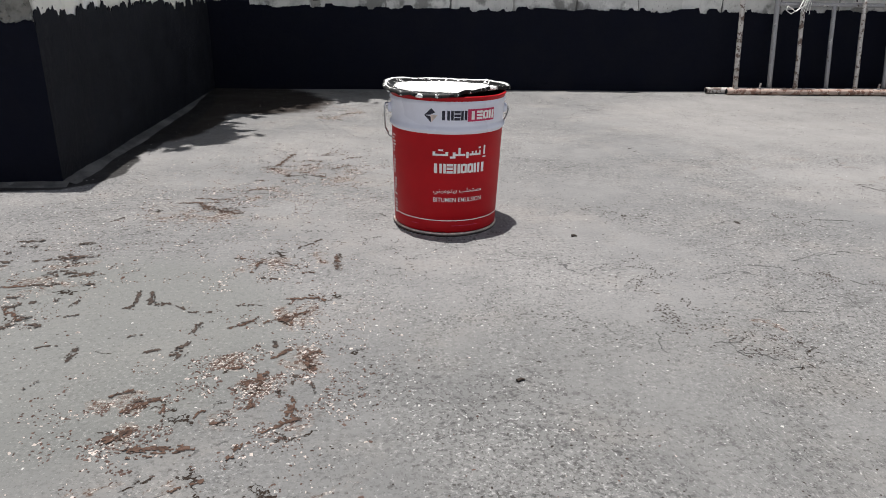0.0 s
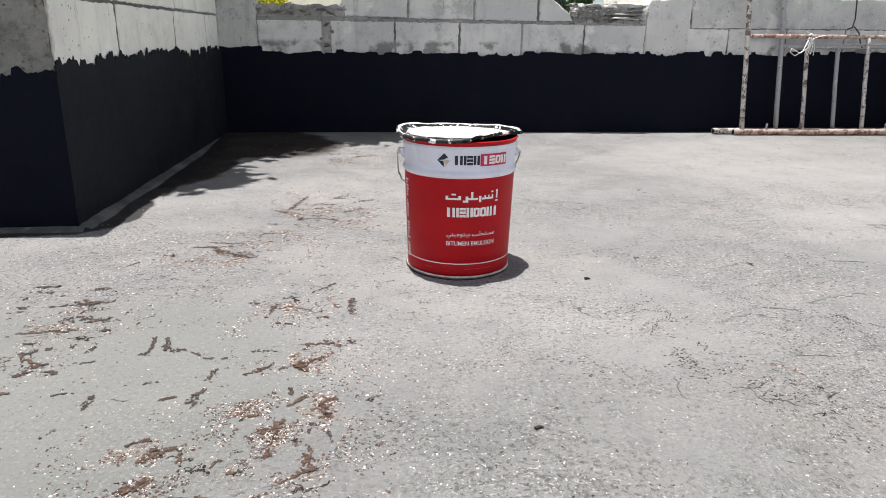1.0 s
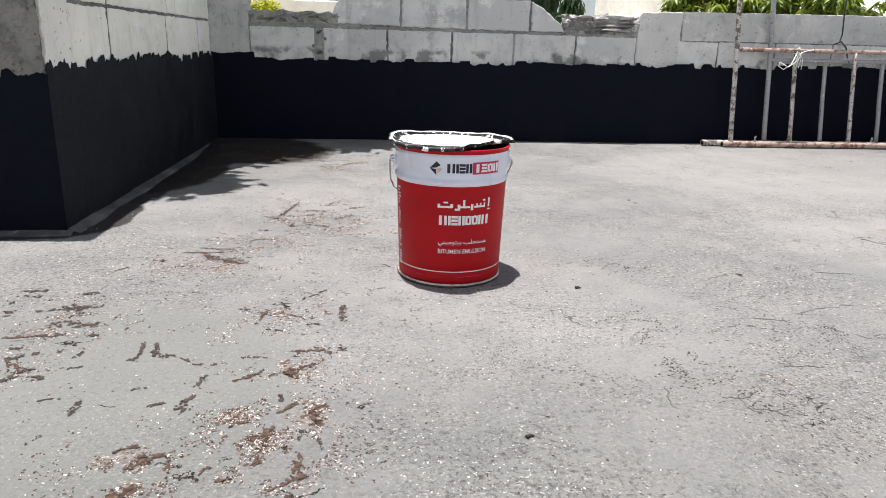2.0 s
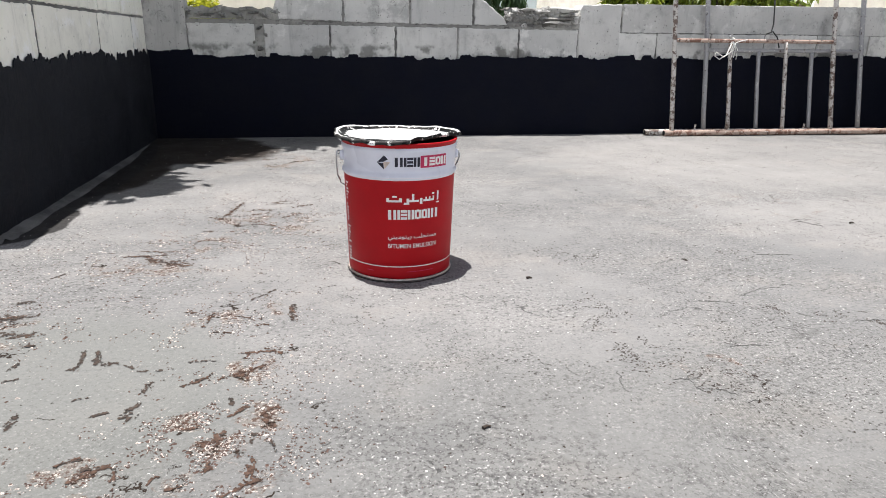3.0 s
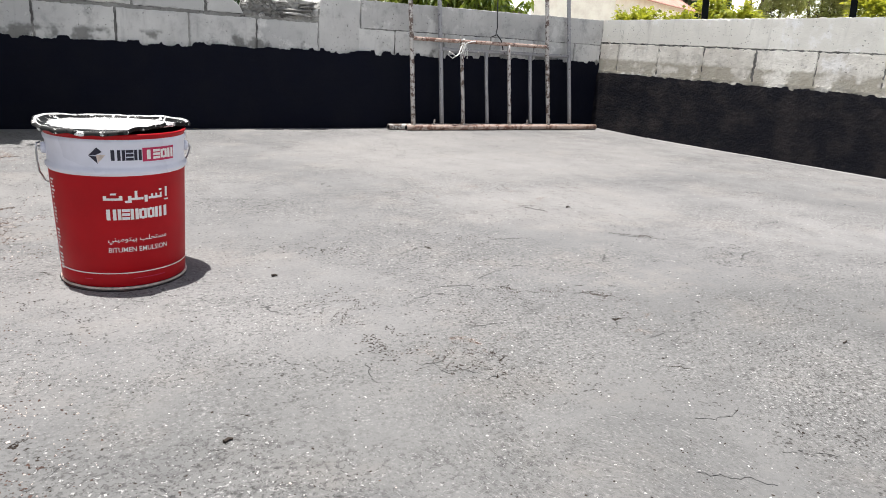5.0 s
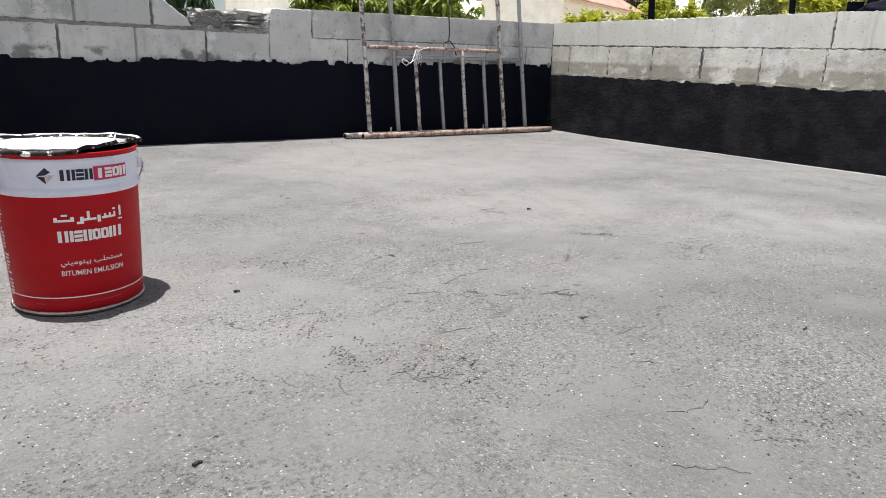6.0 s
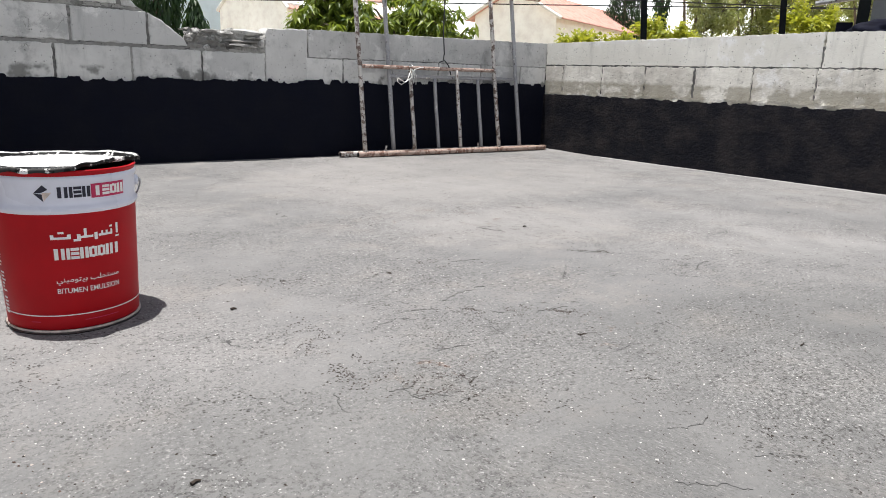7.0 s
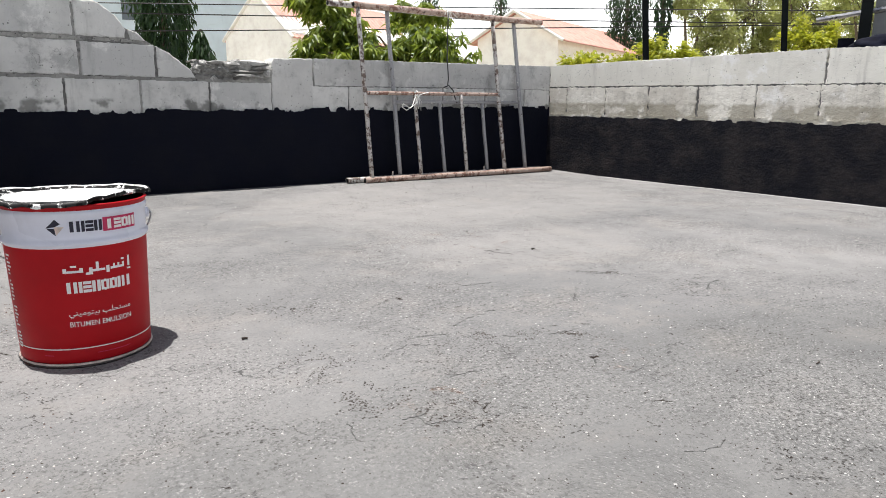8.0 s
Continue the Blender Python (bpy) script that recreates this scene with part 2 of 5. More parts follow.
def make_block_material(name, a, b, dirt=0.5, pit=0.5, smudge=None, relief=1.0, soil=(0.1, 0.1, 0.092), cover=0.5):
    """Raw concrete: clouded, streaked, pitted. a, b: its darker and lighter tone."""
    k = Nodes(name, 0.9)
    mid, fine = k.noise(6, 7, 0.66), k.noise(120, 4, 0.72)
    color = k.mix(k.ramp(k.math("ADD", k.noise(2.2, 5, 0.6), k.math("MULTIPLY", k.rand(), 0.2)), 0.4, 0.8), a, b)
    color = k.mix(k.ramp(mid, 0.5, 0.7, 0, dirt), color, tuple(v * 0.6 for v in a))
    color = k.mix(k.ramp(k.noise(38, 5, 0.7), 0.58, 0.7, 0, 0.5), color, tuple(v * 0.55 for v in a))
    worn = k.math("ADD", k.noise(3.4, 7, 0.72), k.math("MULTIPLY", k.math("SUBTRACT", k.rand(), 0.5), 0.16))
    color = k.mix(k.ramp(worn, 0.56, 0.66, 0, dirt), color, tuple(v * 0.62 for v in a))
    color = k.mix(k.ramp(worn, 0.42, 0.34, 0, 0.6), color, tuple(min(0.88, v * 1.18) for v in b))
    chip = k.math("MULTIPLY", k.ramp(k.noise(58, 4, 0.7), 0.62, 0.66), k.ramp(k.noise(7, 3), 0.5, 0.6))
    color = k.mix(k.math("MULTIPLY", chip, 0.7), color, tuple(v * 0.28 for v in a))
    spots = k.ramp(k.cells(36, "F1", k.warp(9.0, 0.05)), 0.06, 0.17, 1, 0)
    pits = k.math("MULTIPLY", spots, k.ramp(k.noise(9, 4), 0.66 - 0.3 * pit, 0.74 - 0.3 * pit))
    color = k.mix(k.math("MULTIPLY", pits, 0.8), color, (0.06, 0.058, 0.052))
    streak = k.noise(1, 5, 0.6, k.stretch((18, 18, 2.0)))
    color = k.mix(k.ramp(streak, 0.55, 0.72, 0, 0.4), color, tuple(v * 0.5 for v in a))
    scratch = k.math("LESS_THAN", k.cells(5, "DISTANCE_TO_EDGE", k.warp(7.0, 0.3)), 0.006)
    color = k.mix(k.math("MULTIPLY", k.math("MULTIPLY", scratch, k.ramp(k.noise(3.3, 3), 0.6, 0.64)), 0.5), color, (0.1, 0.098, 0.09))
    if smudge:
        z = k.n.new("ShaderNodeSeparateXYZ")
        k.l.new(k.co, z.inputs[0])
        low = k.ramp(k.math("ADD", z.outputs["Z"], k.math("MULTIPLY", k.noise(14, 5, 0.7), 0.06)), smudge, smudge + 0.03, 1, 0)
        low = k.math("MULTIPLY", low, k.ramp(k.noise(4.2, 4, 0.6), cover, cover + 0.08))
        color = k.mix(k.math("MULTIPLY", low, 0.75), color, soil)
    return k.done(color, None, ((mid, 0.4, 0.008 * relief), (k.noise(24, 5, 0.7), 0.35, 0.005 * relief), (fine, 0.45, 0.002), (pits, 0.8, -0.006), (chip, 0.7, -0.004 * relief)))


def make_bitumen_material(name, base, worn, rough, amount, relief=1.0):
    k = Nodes(name, rough)
    k.p.inputs["Specular IOR Level"].default_value = 0.12
    mid, fine = k.noise(5, 7, 0.65), k.noise(60, 5, 0.7)
    brush = k.noise(1, 4, 0.6, k.stretch((9, 9, 45)))
    color = k.mix(k.ramp(k.math("ADD", mid, k.math("MULTIPLY", brush, 0.25)), 0.5, 0.85, 0, amount), base, worn)
    color = k.mix(k.ramp(k.noise(22, 5, 0.7), 0.6, 0.72, 0, amount), color, worn)
    return k.done(color, k.ramp(mid, 0.3, 0.7, rough - 0.1, rough + 0.15), ((fine, 0.6, 0.004 * relief), (brush, 0.35, 0.003), (k.noise(26, 6, 0.7), 0.5, 0.008 * relief), (mid, 0.3, 0.008 * relief)))


def make_plain(name, color, rough=0.5, metal=0.0, vary=0.25, scale=30.0, bump=0.15, coat=0.0, shine=0.5):
    k = Nodes(name, rough, metal)
    k.p.inputs["Specular IOR Level"].default_value = shine
    fac = k.noise(scale, 5, 0.65)
    k.p.inputs["Coat Weight"].default_value = coat
    c = k.mix(k.ramp(fac, 0.35, 0.75), tuple(min(1, v * (1 + vary * 0.5)) for v in color), tuple(v * (1 - vary) for v in color))
    return k.done(c, k.ramp(k.noise(scale * 0.4, 4), 0.3, 0.7, max(0.05, rough - 0.1), min(1, rough + 0.1)), ((fac, bump, 0.002),))


def make_pipe_material(name, paint, rust, lo):
    k = Nodes(name, 0.6, 0.0)
    fac = k.noise(26, 7, 0.7)
    c = k.mix(k.ramp(fac, lo, lo + 0.07), paint, rust)
    c = k.mix(k.ramp(k.noise(70, 4, 0.7), 0.6, 0.66), c, (0.62, 0.6, 0.56))
    c = k.mix(k.ramp(k.noise(45, 3), 0.63, 0.68), c, (0.06, 0.045, 0.04))
    return k.done(c, None, ((fac, 0.5, 0.002),))


def make_leaf_material(name, a, b, gloss=0.45):
    k = Nodes(name, gloss)
    k.p.inputs["Transmission Weight"].default_value = 0.0
    isl = k.geo.outputs["Random Per Island"]
    c = k.mix(isl, a, b)
    k.p.inputs["Subsurface Weight"].default_value = 0.0
    m = k.done(c)
    tr, add = k.n.new("ShaderNodeBsdfTranslucent"), k.n.new("ShaderNodeMixShader")
    k.l.new(k.mix(0.5, c, (b[0] * 1.6, b[1] * 1.6, b[2] * 0.7)), tr.inputs["Color"])
    add.inputs["Fac"].default_value = 0.42
    k.l.new(k.p.outputs[0], add.inputs[1])
    k.l.new(tr.outputs[0], add.inputs[2])
    k.l.new(add.outputs[0], k.n["Material Output"].inputs["Surface"])
    return m


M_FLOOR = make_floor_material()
M_BLOCK = make_block_material("grey_block", (0.47, 0.47, 0.46), (0.65, 0.645, 0.62), 0.6, 0.5, 0.575)
M_BLOCK_PALE = make_block_material("pale_block", (0.76, 0.745, 0.67), (0.88, 0.865, 0.78), 0.4, 0.5)
M_CAST = make_block_material("cast_concrete", (0.43, 0.428, 0.415), (0.58, 0.575, 0.555), 0.95, 0.8, None, 1.6)
M_CAST_PALE = make_block_material("pale_cast_concrete", (0.68, 0.665, 0.61), (0.82, 0.805, 0.745), 0.3, 0.95, None, 0.8)
M_BLOCK_WORN = make_block_material("worn_dirty_block", (0.56, 0.535, 0.48), (0.82, 0.8, 0.735), 0.8, 1.0, 0.585, 3.0, (0.3, 0.275, 0.215), 0.41)
M_ROUGH = make_block_material("broken_concrete", (0.2, 0.198, 0.188), (0.4, 0.395, 0.37), 0.7, 0.9)
M_ROUGH_DARK = make_block_material("rough_dark_cast", (0.1, 0.098, 0.088), (0.22, 0.215, 0.195), 0.9, 1.0, None, 3.0)
M_MORTAR = make_block_material("mortar", (0.1, 0.098, 0.094), (0.3, 0.295, 0.28), 0.8, 0.9, None, 2.5)
M_BITUMEN = make_bitumen_material("bitumen_black", (0.0015, 0.0024, 0.0078), (0.0046, 0.006, 0.0135), 0.7, 0.6)
# lighter copy of the coat: bounce from the sunlit floor put into its colour
M_BITUMEN_GREY = make_bitumen_material("bitumen_bounce_lit", (0.010, 0.0108, 0.0145), (0.022, 0.0235, 0.029), 0.7, 0.6)
M_BITUMEN_WORN = make_bitumen_material("bitumen_weathered", (0.0035, 0.0042, 0.0092), (0.042, 0.037, 0.0365), 0.75, 0.75, 6.0)
# darker cove beside the return wall: the wall's shade put into its colour
M_COVE_DARK = make_bitumen_material("cove_shaded", (0.06, 0.06, 0.06), (0.17, 0.168, 0.162), 0.7, 1.0)
M_COVE = make_block_material("cove_mortar", (0.32, 0.32, 0.314), (0.46, 0.457, 0.445), 0.5)
M_RED = make_plain("red_enamel", (0.4, 0.003, 0.008), 0.5, 0.0, 0.1, 9, 0.02, 0.0, 0.22)
M_WHITE = make_plain("white_enamel", (0.7, 0.71, 0.8), 0.32, 0.0, 0.08, 9, 0.03, 0.3)
M_PRINT = make_plain("white_print", (0.8, 0.76, 0.74), 0.45, 0.0, 0.08, 60, 0.0)
M_NAVY = make_plain("dark_print", (0.012, 0.012, 0.03), 0.45, 0.0, 0.1, 60, 0.0)
M_CRIMSON = make_plain("crimson_print", (0.5, 0.02, 0.09), 0.45, 0.0, 0.08, 60, 0.0)
M_TIN = make_plain("galvanised_wire", (0.45, 0.45, 0.46), 0.35, 0.9, 0.3, 60)
M_CHIME = make_plain("worn_tin_chime", (0.62, 0.52, 0.46), 0.42, 0.2, 0.35, 50)
M_DARK = make_plain("bucket_inside", (0.012, 0.012, 0.012), 0.35, 0.0, 0.3, 20)


def make_lid_material():
    k = Nodes("smeared_lid", 0.3)
    k.p.inputs["Specular IOR Level"].default_value = 0.12
    v = k.n.new("ShaderNodeVectorMath")
    v.operation = "LENGTH"
    flat = k.n.new("ShaderNodeVectorMath")
    flat.operation = "MULTIPLY"
    flat.inputs[1].default_value = (1, 1, 0)
    k.l.new(k.co, flat.inputs[0])
    k.l.new(flat.outputs[0], v.inputs[0])
    r = k.math("ADD", v.outputs["Value"], k.math("MULTIPLY", k.math("SUBTRACT", k.noise(22, 6, 0.7), 0.5), 0.016))
    band = k.math("MULTIPLY", k.ramp(r, 0.132, 0.136), k.ramp(v.outputs["Value"], 0.1535, 0.155, 1, 0))
    patch = k.ramp(k.noise(46, 5, 0.7), 0.44, 0.47)
    xyz = k.n.new("ShaderNodeSeparateXYZ")
    k.l.new(k.co, xyz.inputs[0])
    lugs = k.math("MULTIPLY", 0.55, k.math("SINE", k.math("MULTIPLY", k.math("ARCTAN2", xyz.outputs["Y"], xyz.outputs["X"]), 20.0)))
    lugs = k.ramp(k.math("ADD", lugs, k.math("MULTIPLY", k.math("SUBTRACT", k.noise(30, 4, 0.7), 0.5), 5.0)), 0.5, 0.8, 1, 0)
    skirt = k.math("MULTIPLY", k.ramp(v.outputs["Value"], 0.1585, 0.1595), k.math("MULTIPLY", lugs, 0.97))
    smear = k.math("MULTIPLY", k.ramp(k.noise(50, 6, 0.75), 0.56, 0.6), k.ramp(r, 0.1, 0.13, 0.1, 1.0))
    fac = k.math("MAXIMUM", k.math("MAXIMUM", k.math("MULTIPLY", band, k.ramp(k.noise(60, 4, 0.7), 0.38, 0.43)), skirt), smear)
    bent = k.n.new("ShaderNodeVectorMath")
    bent.operation = "DOT_PRODUCT"
    bent.inputs[1].default_value = (math.cos(radians(-49)), math.sin(radians(-49)), 0)
    k.l.new(k.co, bent.inputs[0])
    # white gaps in the black of flap and front stand for glints
    flap = k.math("MULTIPLY", k.ramp(bent.outputs["Value"], 0.108, 0.114), k.ramp(k.noise(34, 4, 0.7), 0.49, 0.53))
    fac = k.math("MAXIMUM", fac, flap)
    sag = k.math("ADD", xyz.outputs["Y"], k.math("MULTIPLY", k.math("SUBTRACT", k.noise(26, 6, 0.7), 0.5), 0.07))
    front = k.math("MULTIPLY", k.ramp(sag, -0.085, -0.075, 1, 0), k.ramp(k.noise(75, 5, 0.75), 0.36, 0.42))
    front = k.math("MULTIPLY", front, k.ramp(v.outputs["Value"], 0.1585, 0.1595, 1, 0))
    fac = k.math("MAXIMUM", fac, front)
    c = k.mix(fac, (0.82, 0.82, 0.8), (0.006, 0.006, 0.006))
    return k.done(c, k.ramp(fac, 0, 1, 0.4, 0.5), ((k.noise(40, 5, 0.7), 0.25, 0.002),))


M_LID = make_lid_material()
M_PIPE = make_pipe_material("pipe_scaled_paint", (0.46, 0.44, 0.42), (0.11, 0.075, 0.06), 0.48)
M_PIPE_GREY = make_pipe_material("pipe_grey_paint", (0.3, 0.3, 0.31), (0.14, 0.1, 0.08), 0.62)
M_PIPE_RED = make_pipe_material("pipe_red_oxide", (0.4, 0.3, 0.25), (0.17, 0.085, 0.06), 0.5)
M_STRING = make_plain("white_string", (0.75, 0.75, 0.72), 0.8, 0.0, 0.1, 90)
M_WIRE = make_plain("black_cable", (0.012, 0.012, 0.014), 0.55, 0.0, 0.1, 20)
M_STEEL = make_plain("dark_painted_steel", (0.006, 0.008, 0.009), 0.8, 0.0, 0.3, 14, 0.1, 0.0, 0.1)
M_CREAM = make_plain("cream_render", (0.97, 0.94, 0.88), 0.85, 0.0, 0.12, 2.5)
M_ROOF = make_plain("faded_red_roof", (0.6, 0.33, 0.27), 0.75, 0.0, 0.25, 3.0)
# the facade's pale blue includes the haze of its distance
M_GLASSY = make_plain("pale_blue_facade", (0.52, 0.62, 0.68), 0.4, 0.0, 0.1, 0.6)
M_PANE = make_plain("dark_pane", (0.06, 0.08, 0.1), 0.12, 0.0, 0.2, 1.0)
M_WHITEWALL = make_plain("white_render", (0.75, 0.74, 0.7), 0.85, 0.0, 0.12, 2.5)
M_BARK = make_plain("bark", (0.13, 0.1, 0.075), 0.9, 0.0, 0.5, 22, 0.7)
M_LAND = make_plain("pale_bounce_ground", (0.31, 0.27, 0.19), 0.95, 0.0, 0.5, 0.4, 0.4)
M_LEAF = make_leaf_material("mango_leaf", (0.022, 0.06, 0.01), (0.27, 0.335, 0.06))
M_LEAF_DARK = make_leaf_material("weeping_leaf", (0.01, 0.032, 0.014), (0.045, 0.09, 0.035))
M_LEAF_YELLOW = make_leaf_material("yellow_green_leaf", (0.1, 0.16, 0.015), (0.5, 0.5, 0.07))
# far leaves: haze put into the pale colour
M_LEAF_FAR = make_leaf_material("feathery_leaf", (0.2, 0.25, 0.09), (0.5, 0.52, 0.26), 0.6)
M_TWIG = make_plain("dark_litter", (0.035, 0.026, 0.02), 0.9, 0.0, 0.5, 40)
M_TARP = make_plain("navy_plastic", (0.005, 0.006, 0.014), 0.8, 0.0, 0.4, 10, 0.2, 0.0, 0.1)
M_PANEL = make_plain("grey_panel", (0.13, 0.14, 0.15), 0.6, 0.0, 0.2, 3)


# ---- building helpers ----
def mesh_of(name, bm, material, smooth=False):
    me = bpy.data.meshes.new(name)
    bmesh.ops.recalc_face_normals(bm, faces=bm.faces)
    bm.to_mesh(me)
    bm.free()
    me.materials.append(material)
    if smooth:
        me.polygons.foreach_set("use_smooth", [True] * len(me.polygons))
    return me


def part(name, bm, material, parent=None, label="", smooth=False):
    """Links a bmesh (or a ready mesh) as one mesh object, under a thing or a part."""
    ob = new(name, bm if isinstance(bm, bpy.types.Mesh) else mesh_of(name, bm, material, smooth))
    if parent:
        ob.parent = parent
    return tagged(ob, label)


def thing(name, label, category, group="", kind="", at=(0, 0, 0), turn=0.0):
    ob = new(name)
    ob.matrix_world = pose(*at, 0, 0, turn)
    ob.empty_display_size = 0.1
    return tagged(ob, label, category, group, kind)


def box(x0, x1, y0, y1, z0, z1, bm=None):
    bm = bm or bmesh.new()
    v = [bm.verts.new((x, y, z)) for z in (z0, z1) for x, y in ((x0, y0), (x1, y0), (x1, y1), (x0, y1))]
    for f in ((0, 3, 2, 1), (4, 5, 6, 7), (0, 1, 5, 4), (1, 2, 6, 5), (2, 3, 7, 6), (3, 0, 4, 7)):
        bm.faces.new([v[i] for i in f])
    return bm


def tube(points, r, sides=10, bm=None, ends=True, taper=1.0):
    """A round bar along points; taper: the last radius over the first."""
    bm = bm or bmesh.new()
    pts = [Vector(q) for q in points]
    rings = []
    for i, q in enumerate(pts):
        d = (pts[min(i + 1, len(pts) - 1)] - pts[max(i - 1, 0)]).normalized()
        a = d.orthogonal().normalized() if not rings else (side - d * side.dot(d)).normalized()
        side = a
        b = d.cross(a)
        rr = r * (1 + (taper - 1) * i / max(1, len(pts) - 1))
        rings.append([bm.verts.new(q + rr * (math.cos(u) * a + math.sin(u) * b)) for u in (2 * math.pi * k / sides for k in range(sides))])
    for p, q in zip(rings, rings[1:]):
        for k in range(sides):
            bm.faces.new((p[k], p[(k + 1) % sides], q[(k + 1) % sides], q[k]))
    if ends:
        bm.faces.new(rings[0][::-1]), bm.faces.new(rings[-1])
    return bm


def slab(outline, depth, jitter=0.0, chamfer=0.006, step=0.04, seed=0, place=None):
    """A stone from an outline (x, z) with a worn, slightly uneven rim. Its front lies at y = 0, its back at y = depth."""
    rng = random.Random(seed)
    pts = []
    for (xa, za), (xb, zb) in zip(outline, outline[1:] + outline[:1]):
        n = max(1, int(math.hypot(xb - xa, zb - za) / step))
        for i in range(n):
            f = i / n
            pts.append((xa + (xb - xa) * f + rng.uniform(-jitter, jitter), za + (zb - za) * f + rng.uniform(-jitter, jitter)))
    cx, cz = sum(q[0] for q in pts) / len(pts), sum(q[1] for q in pts) / len(pts)
    bm = bmesh.new()

    def ring(y, inset):
        out = []
        for x, z in pts:
            d = math.hypot(x - cx, z - cz) or 1
            k = inset * rng.uniform(0.4, 1.5) * (2.6 if inset and rng.random() < 0.09 else 1)
            out.append(bm.verts.new((x - (x - cx) / d * k, y, z - (z - cz) / d * k)))
        return out
    front, mid, back = ring(0, chamfer), ring(chamfer * 0.8, 0), ring(depth, 0)
    n = len(pts)
    bm.faces.new(front)
    bm.faces.new(back[::-1])
    for p, q in ((front, mid), (mid, back)):
        for i in range(n):
            bm.faces.new((p[i], q[i], q[(i + 1) % n], p[(i + 1) % n]))
    if place is not None:
        bm.transform(place)
    return bm


def rect(x0, x1, z0, z1):
    return [(x0, z0), (x1, z0), (x1, z1), (x0, z1)]


def coating(length, top, wobble, seed, bottom=0.0, step=0.005, out=0.004, dabs=0.0):
    """A brushed coat on a wall: x along it from 0, z up, its face 'out' in front of y = 0, with a ragged upper edge.
    dabs: height of the dry brush marks that stand over the edge."""
    rng = random.Random(seed)
    bm = bmesh.new()
    n = int(length / step)
    rows, stroke, goal, hold = [], 0.0, 0.0, 0
    for i in range(n + 1):
        x = length * i / n
        if hold <= 0:
            hold, goal = rng.randint(3, 14), rng.gauss(0, wobble)
        hold -= 1
        stroke += (goal - stroke) * rng.uniform(0.3, 0.9)
        z = top(x) + stroke + 0.8 * wobble * noise.noise((x * 3, seed, 0)) + rng.gauss(0, wobble * 0.16)
        if dabs and noise.noise((x * 34, seed, 9)) > 0.08:
            z += dabs * rng.random() * (0.6 + noise.noise((x * 9, seed, 2)))
        col = [bm.verts.new((x, -out, bottom + (z - bottom) * f)) for f in (0, 0.5, 0.94)]
        col += [bm.verts.new((x, -out * 0.6, z)), bm.verts.new((x, 0.002, z))]
        rows.append(col)
    for p, q in zip(rows, rows[1:]):
        for j in range(4):
            bm.faces.new((p[j], q[j], q[j + 1], p[j + 1]))
    return bm


def lumpy(x0, x1, z0, z1, depth, rough, seed, step=0.014):
    """A torn concrete face between two heights: a displaced sheet with a thick ragged top."""
    bm = bmesh.new()
    nx, nz = max(2, int((x1 - x0) / step)), max(2, int((z1 - z0) / step))
    g = []
    for j in range(nz + 3):
        row = []
        for i in range(nx + 1):
            x, z = x0 + (x1 - x0) * i / nx, z0 + (z1 - z0) * min(j, nz) / nz
            q = noise.fractal((x * 16, z * 22, seed), 0.8, 2.1, 4) * rough
            y = q if j <= nz else depth * (j - nz) / 2
            top = noise.noise((x * 22, seed, 1)) * rough * 0.9 + noise.noise((x * 70, seed, 3)) * rough * 0.5
            row.append(bm.verts.new((x, y, z + (top if j >= nz else 0) * (1 if j else 0))))
        g.append(row)
    for p, q in zip(g, g[1:]):
        for i in range(nx):
            bm.faces.new((p[i], p[i + 1], q[i + 1], q[i]))
    return bm


# ---- terrace: floor and walls ----
YW, XL, XR, PIL = 4.568, -1.112, 3.93, 2.417


def slab_height(x, y):
    """The slab is a little uneven and rises towards the back wall."""
    rise = min(1.0, max(0.0, (y - 3.7) / 0.8))
    return 0.014 * rise * rise * (3 - 2 * rise) + 0.0035 * noise.noise((x * 1.3, y * 1.3, 0)) + 0.0012 * noise.noise((x * 6, y * 6, 3))


floor = tagged(new("floor"), "grey weathered concrete roof slab with cracks and brown scraped patches", "floor", kind="structure")
bm = bmesh.new()
nx, ny = 150, 160
grid = [[bm.verts.new((-3.2 + 7.75 * i / nx, -3.0 + 7.85 * j / ny, 0)) for i in range(nx + 1)] for j in range(ny + 1)]
for row in grid:
    for v in row:
        v.co.z = slab_height(v.co.x, v.co.y)
for p, q in zip(grid, grid[1:]):
    for i in range(nx):
        bm.faces.new((p[i], p[i + 1], q[i + 1], q[i]))
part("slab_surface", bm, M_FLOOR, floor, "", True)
part("slab", box(-3.3, 4.5, -3.1, 4.85, -0.25, -0.02), M_CAST, floor)

# back wall: mortar core, blocks, cast beam, torn spots, black coat
wall_back = tagged(new("wall_back"), "broken grey concrete block wall, its lower half coated black", "wall", kind="structure")
core = [(XL - 0.15, -0.2), (4.1, -0.17), (4.1, 0.67), (1.516, 0.7), (1.038, 0.708), (0.976, 0.748), (0.802, 0.866), (0.637, 0.964), (0.518, 1.073), (-0.239, 1.071), (-0.309, 0.881), (-0.368, 0.7), (-0.876, 0.697), (XL - 0.15, 0.7)]
bm = slab(core, 0.15, 0, 0.001, 0.3)
bm.transform(Matrix.Translation((0, YW + 0.006, 0)))
part("mortar_core", bm, M_MORTAR, wall_back)
AT_BACK = Matrix.Translation((0, YW, 0))


def block(wall, outline, mat, m, seed, depth=0.1, jitter=0.0028, proud=0.0):
    ob = part("block", slab(outline, depth, jitter, 0.005, 0.018, seed, Matrix.Translation((0, -proud, 0))), mat, wall)
    ob.matrix_local = m
    return ob


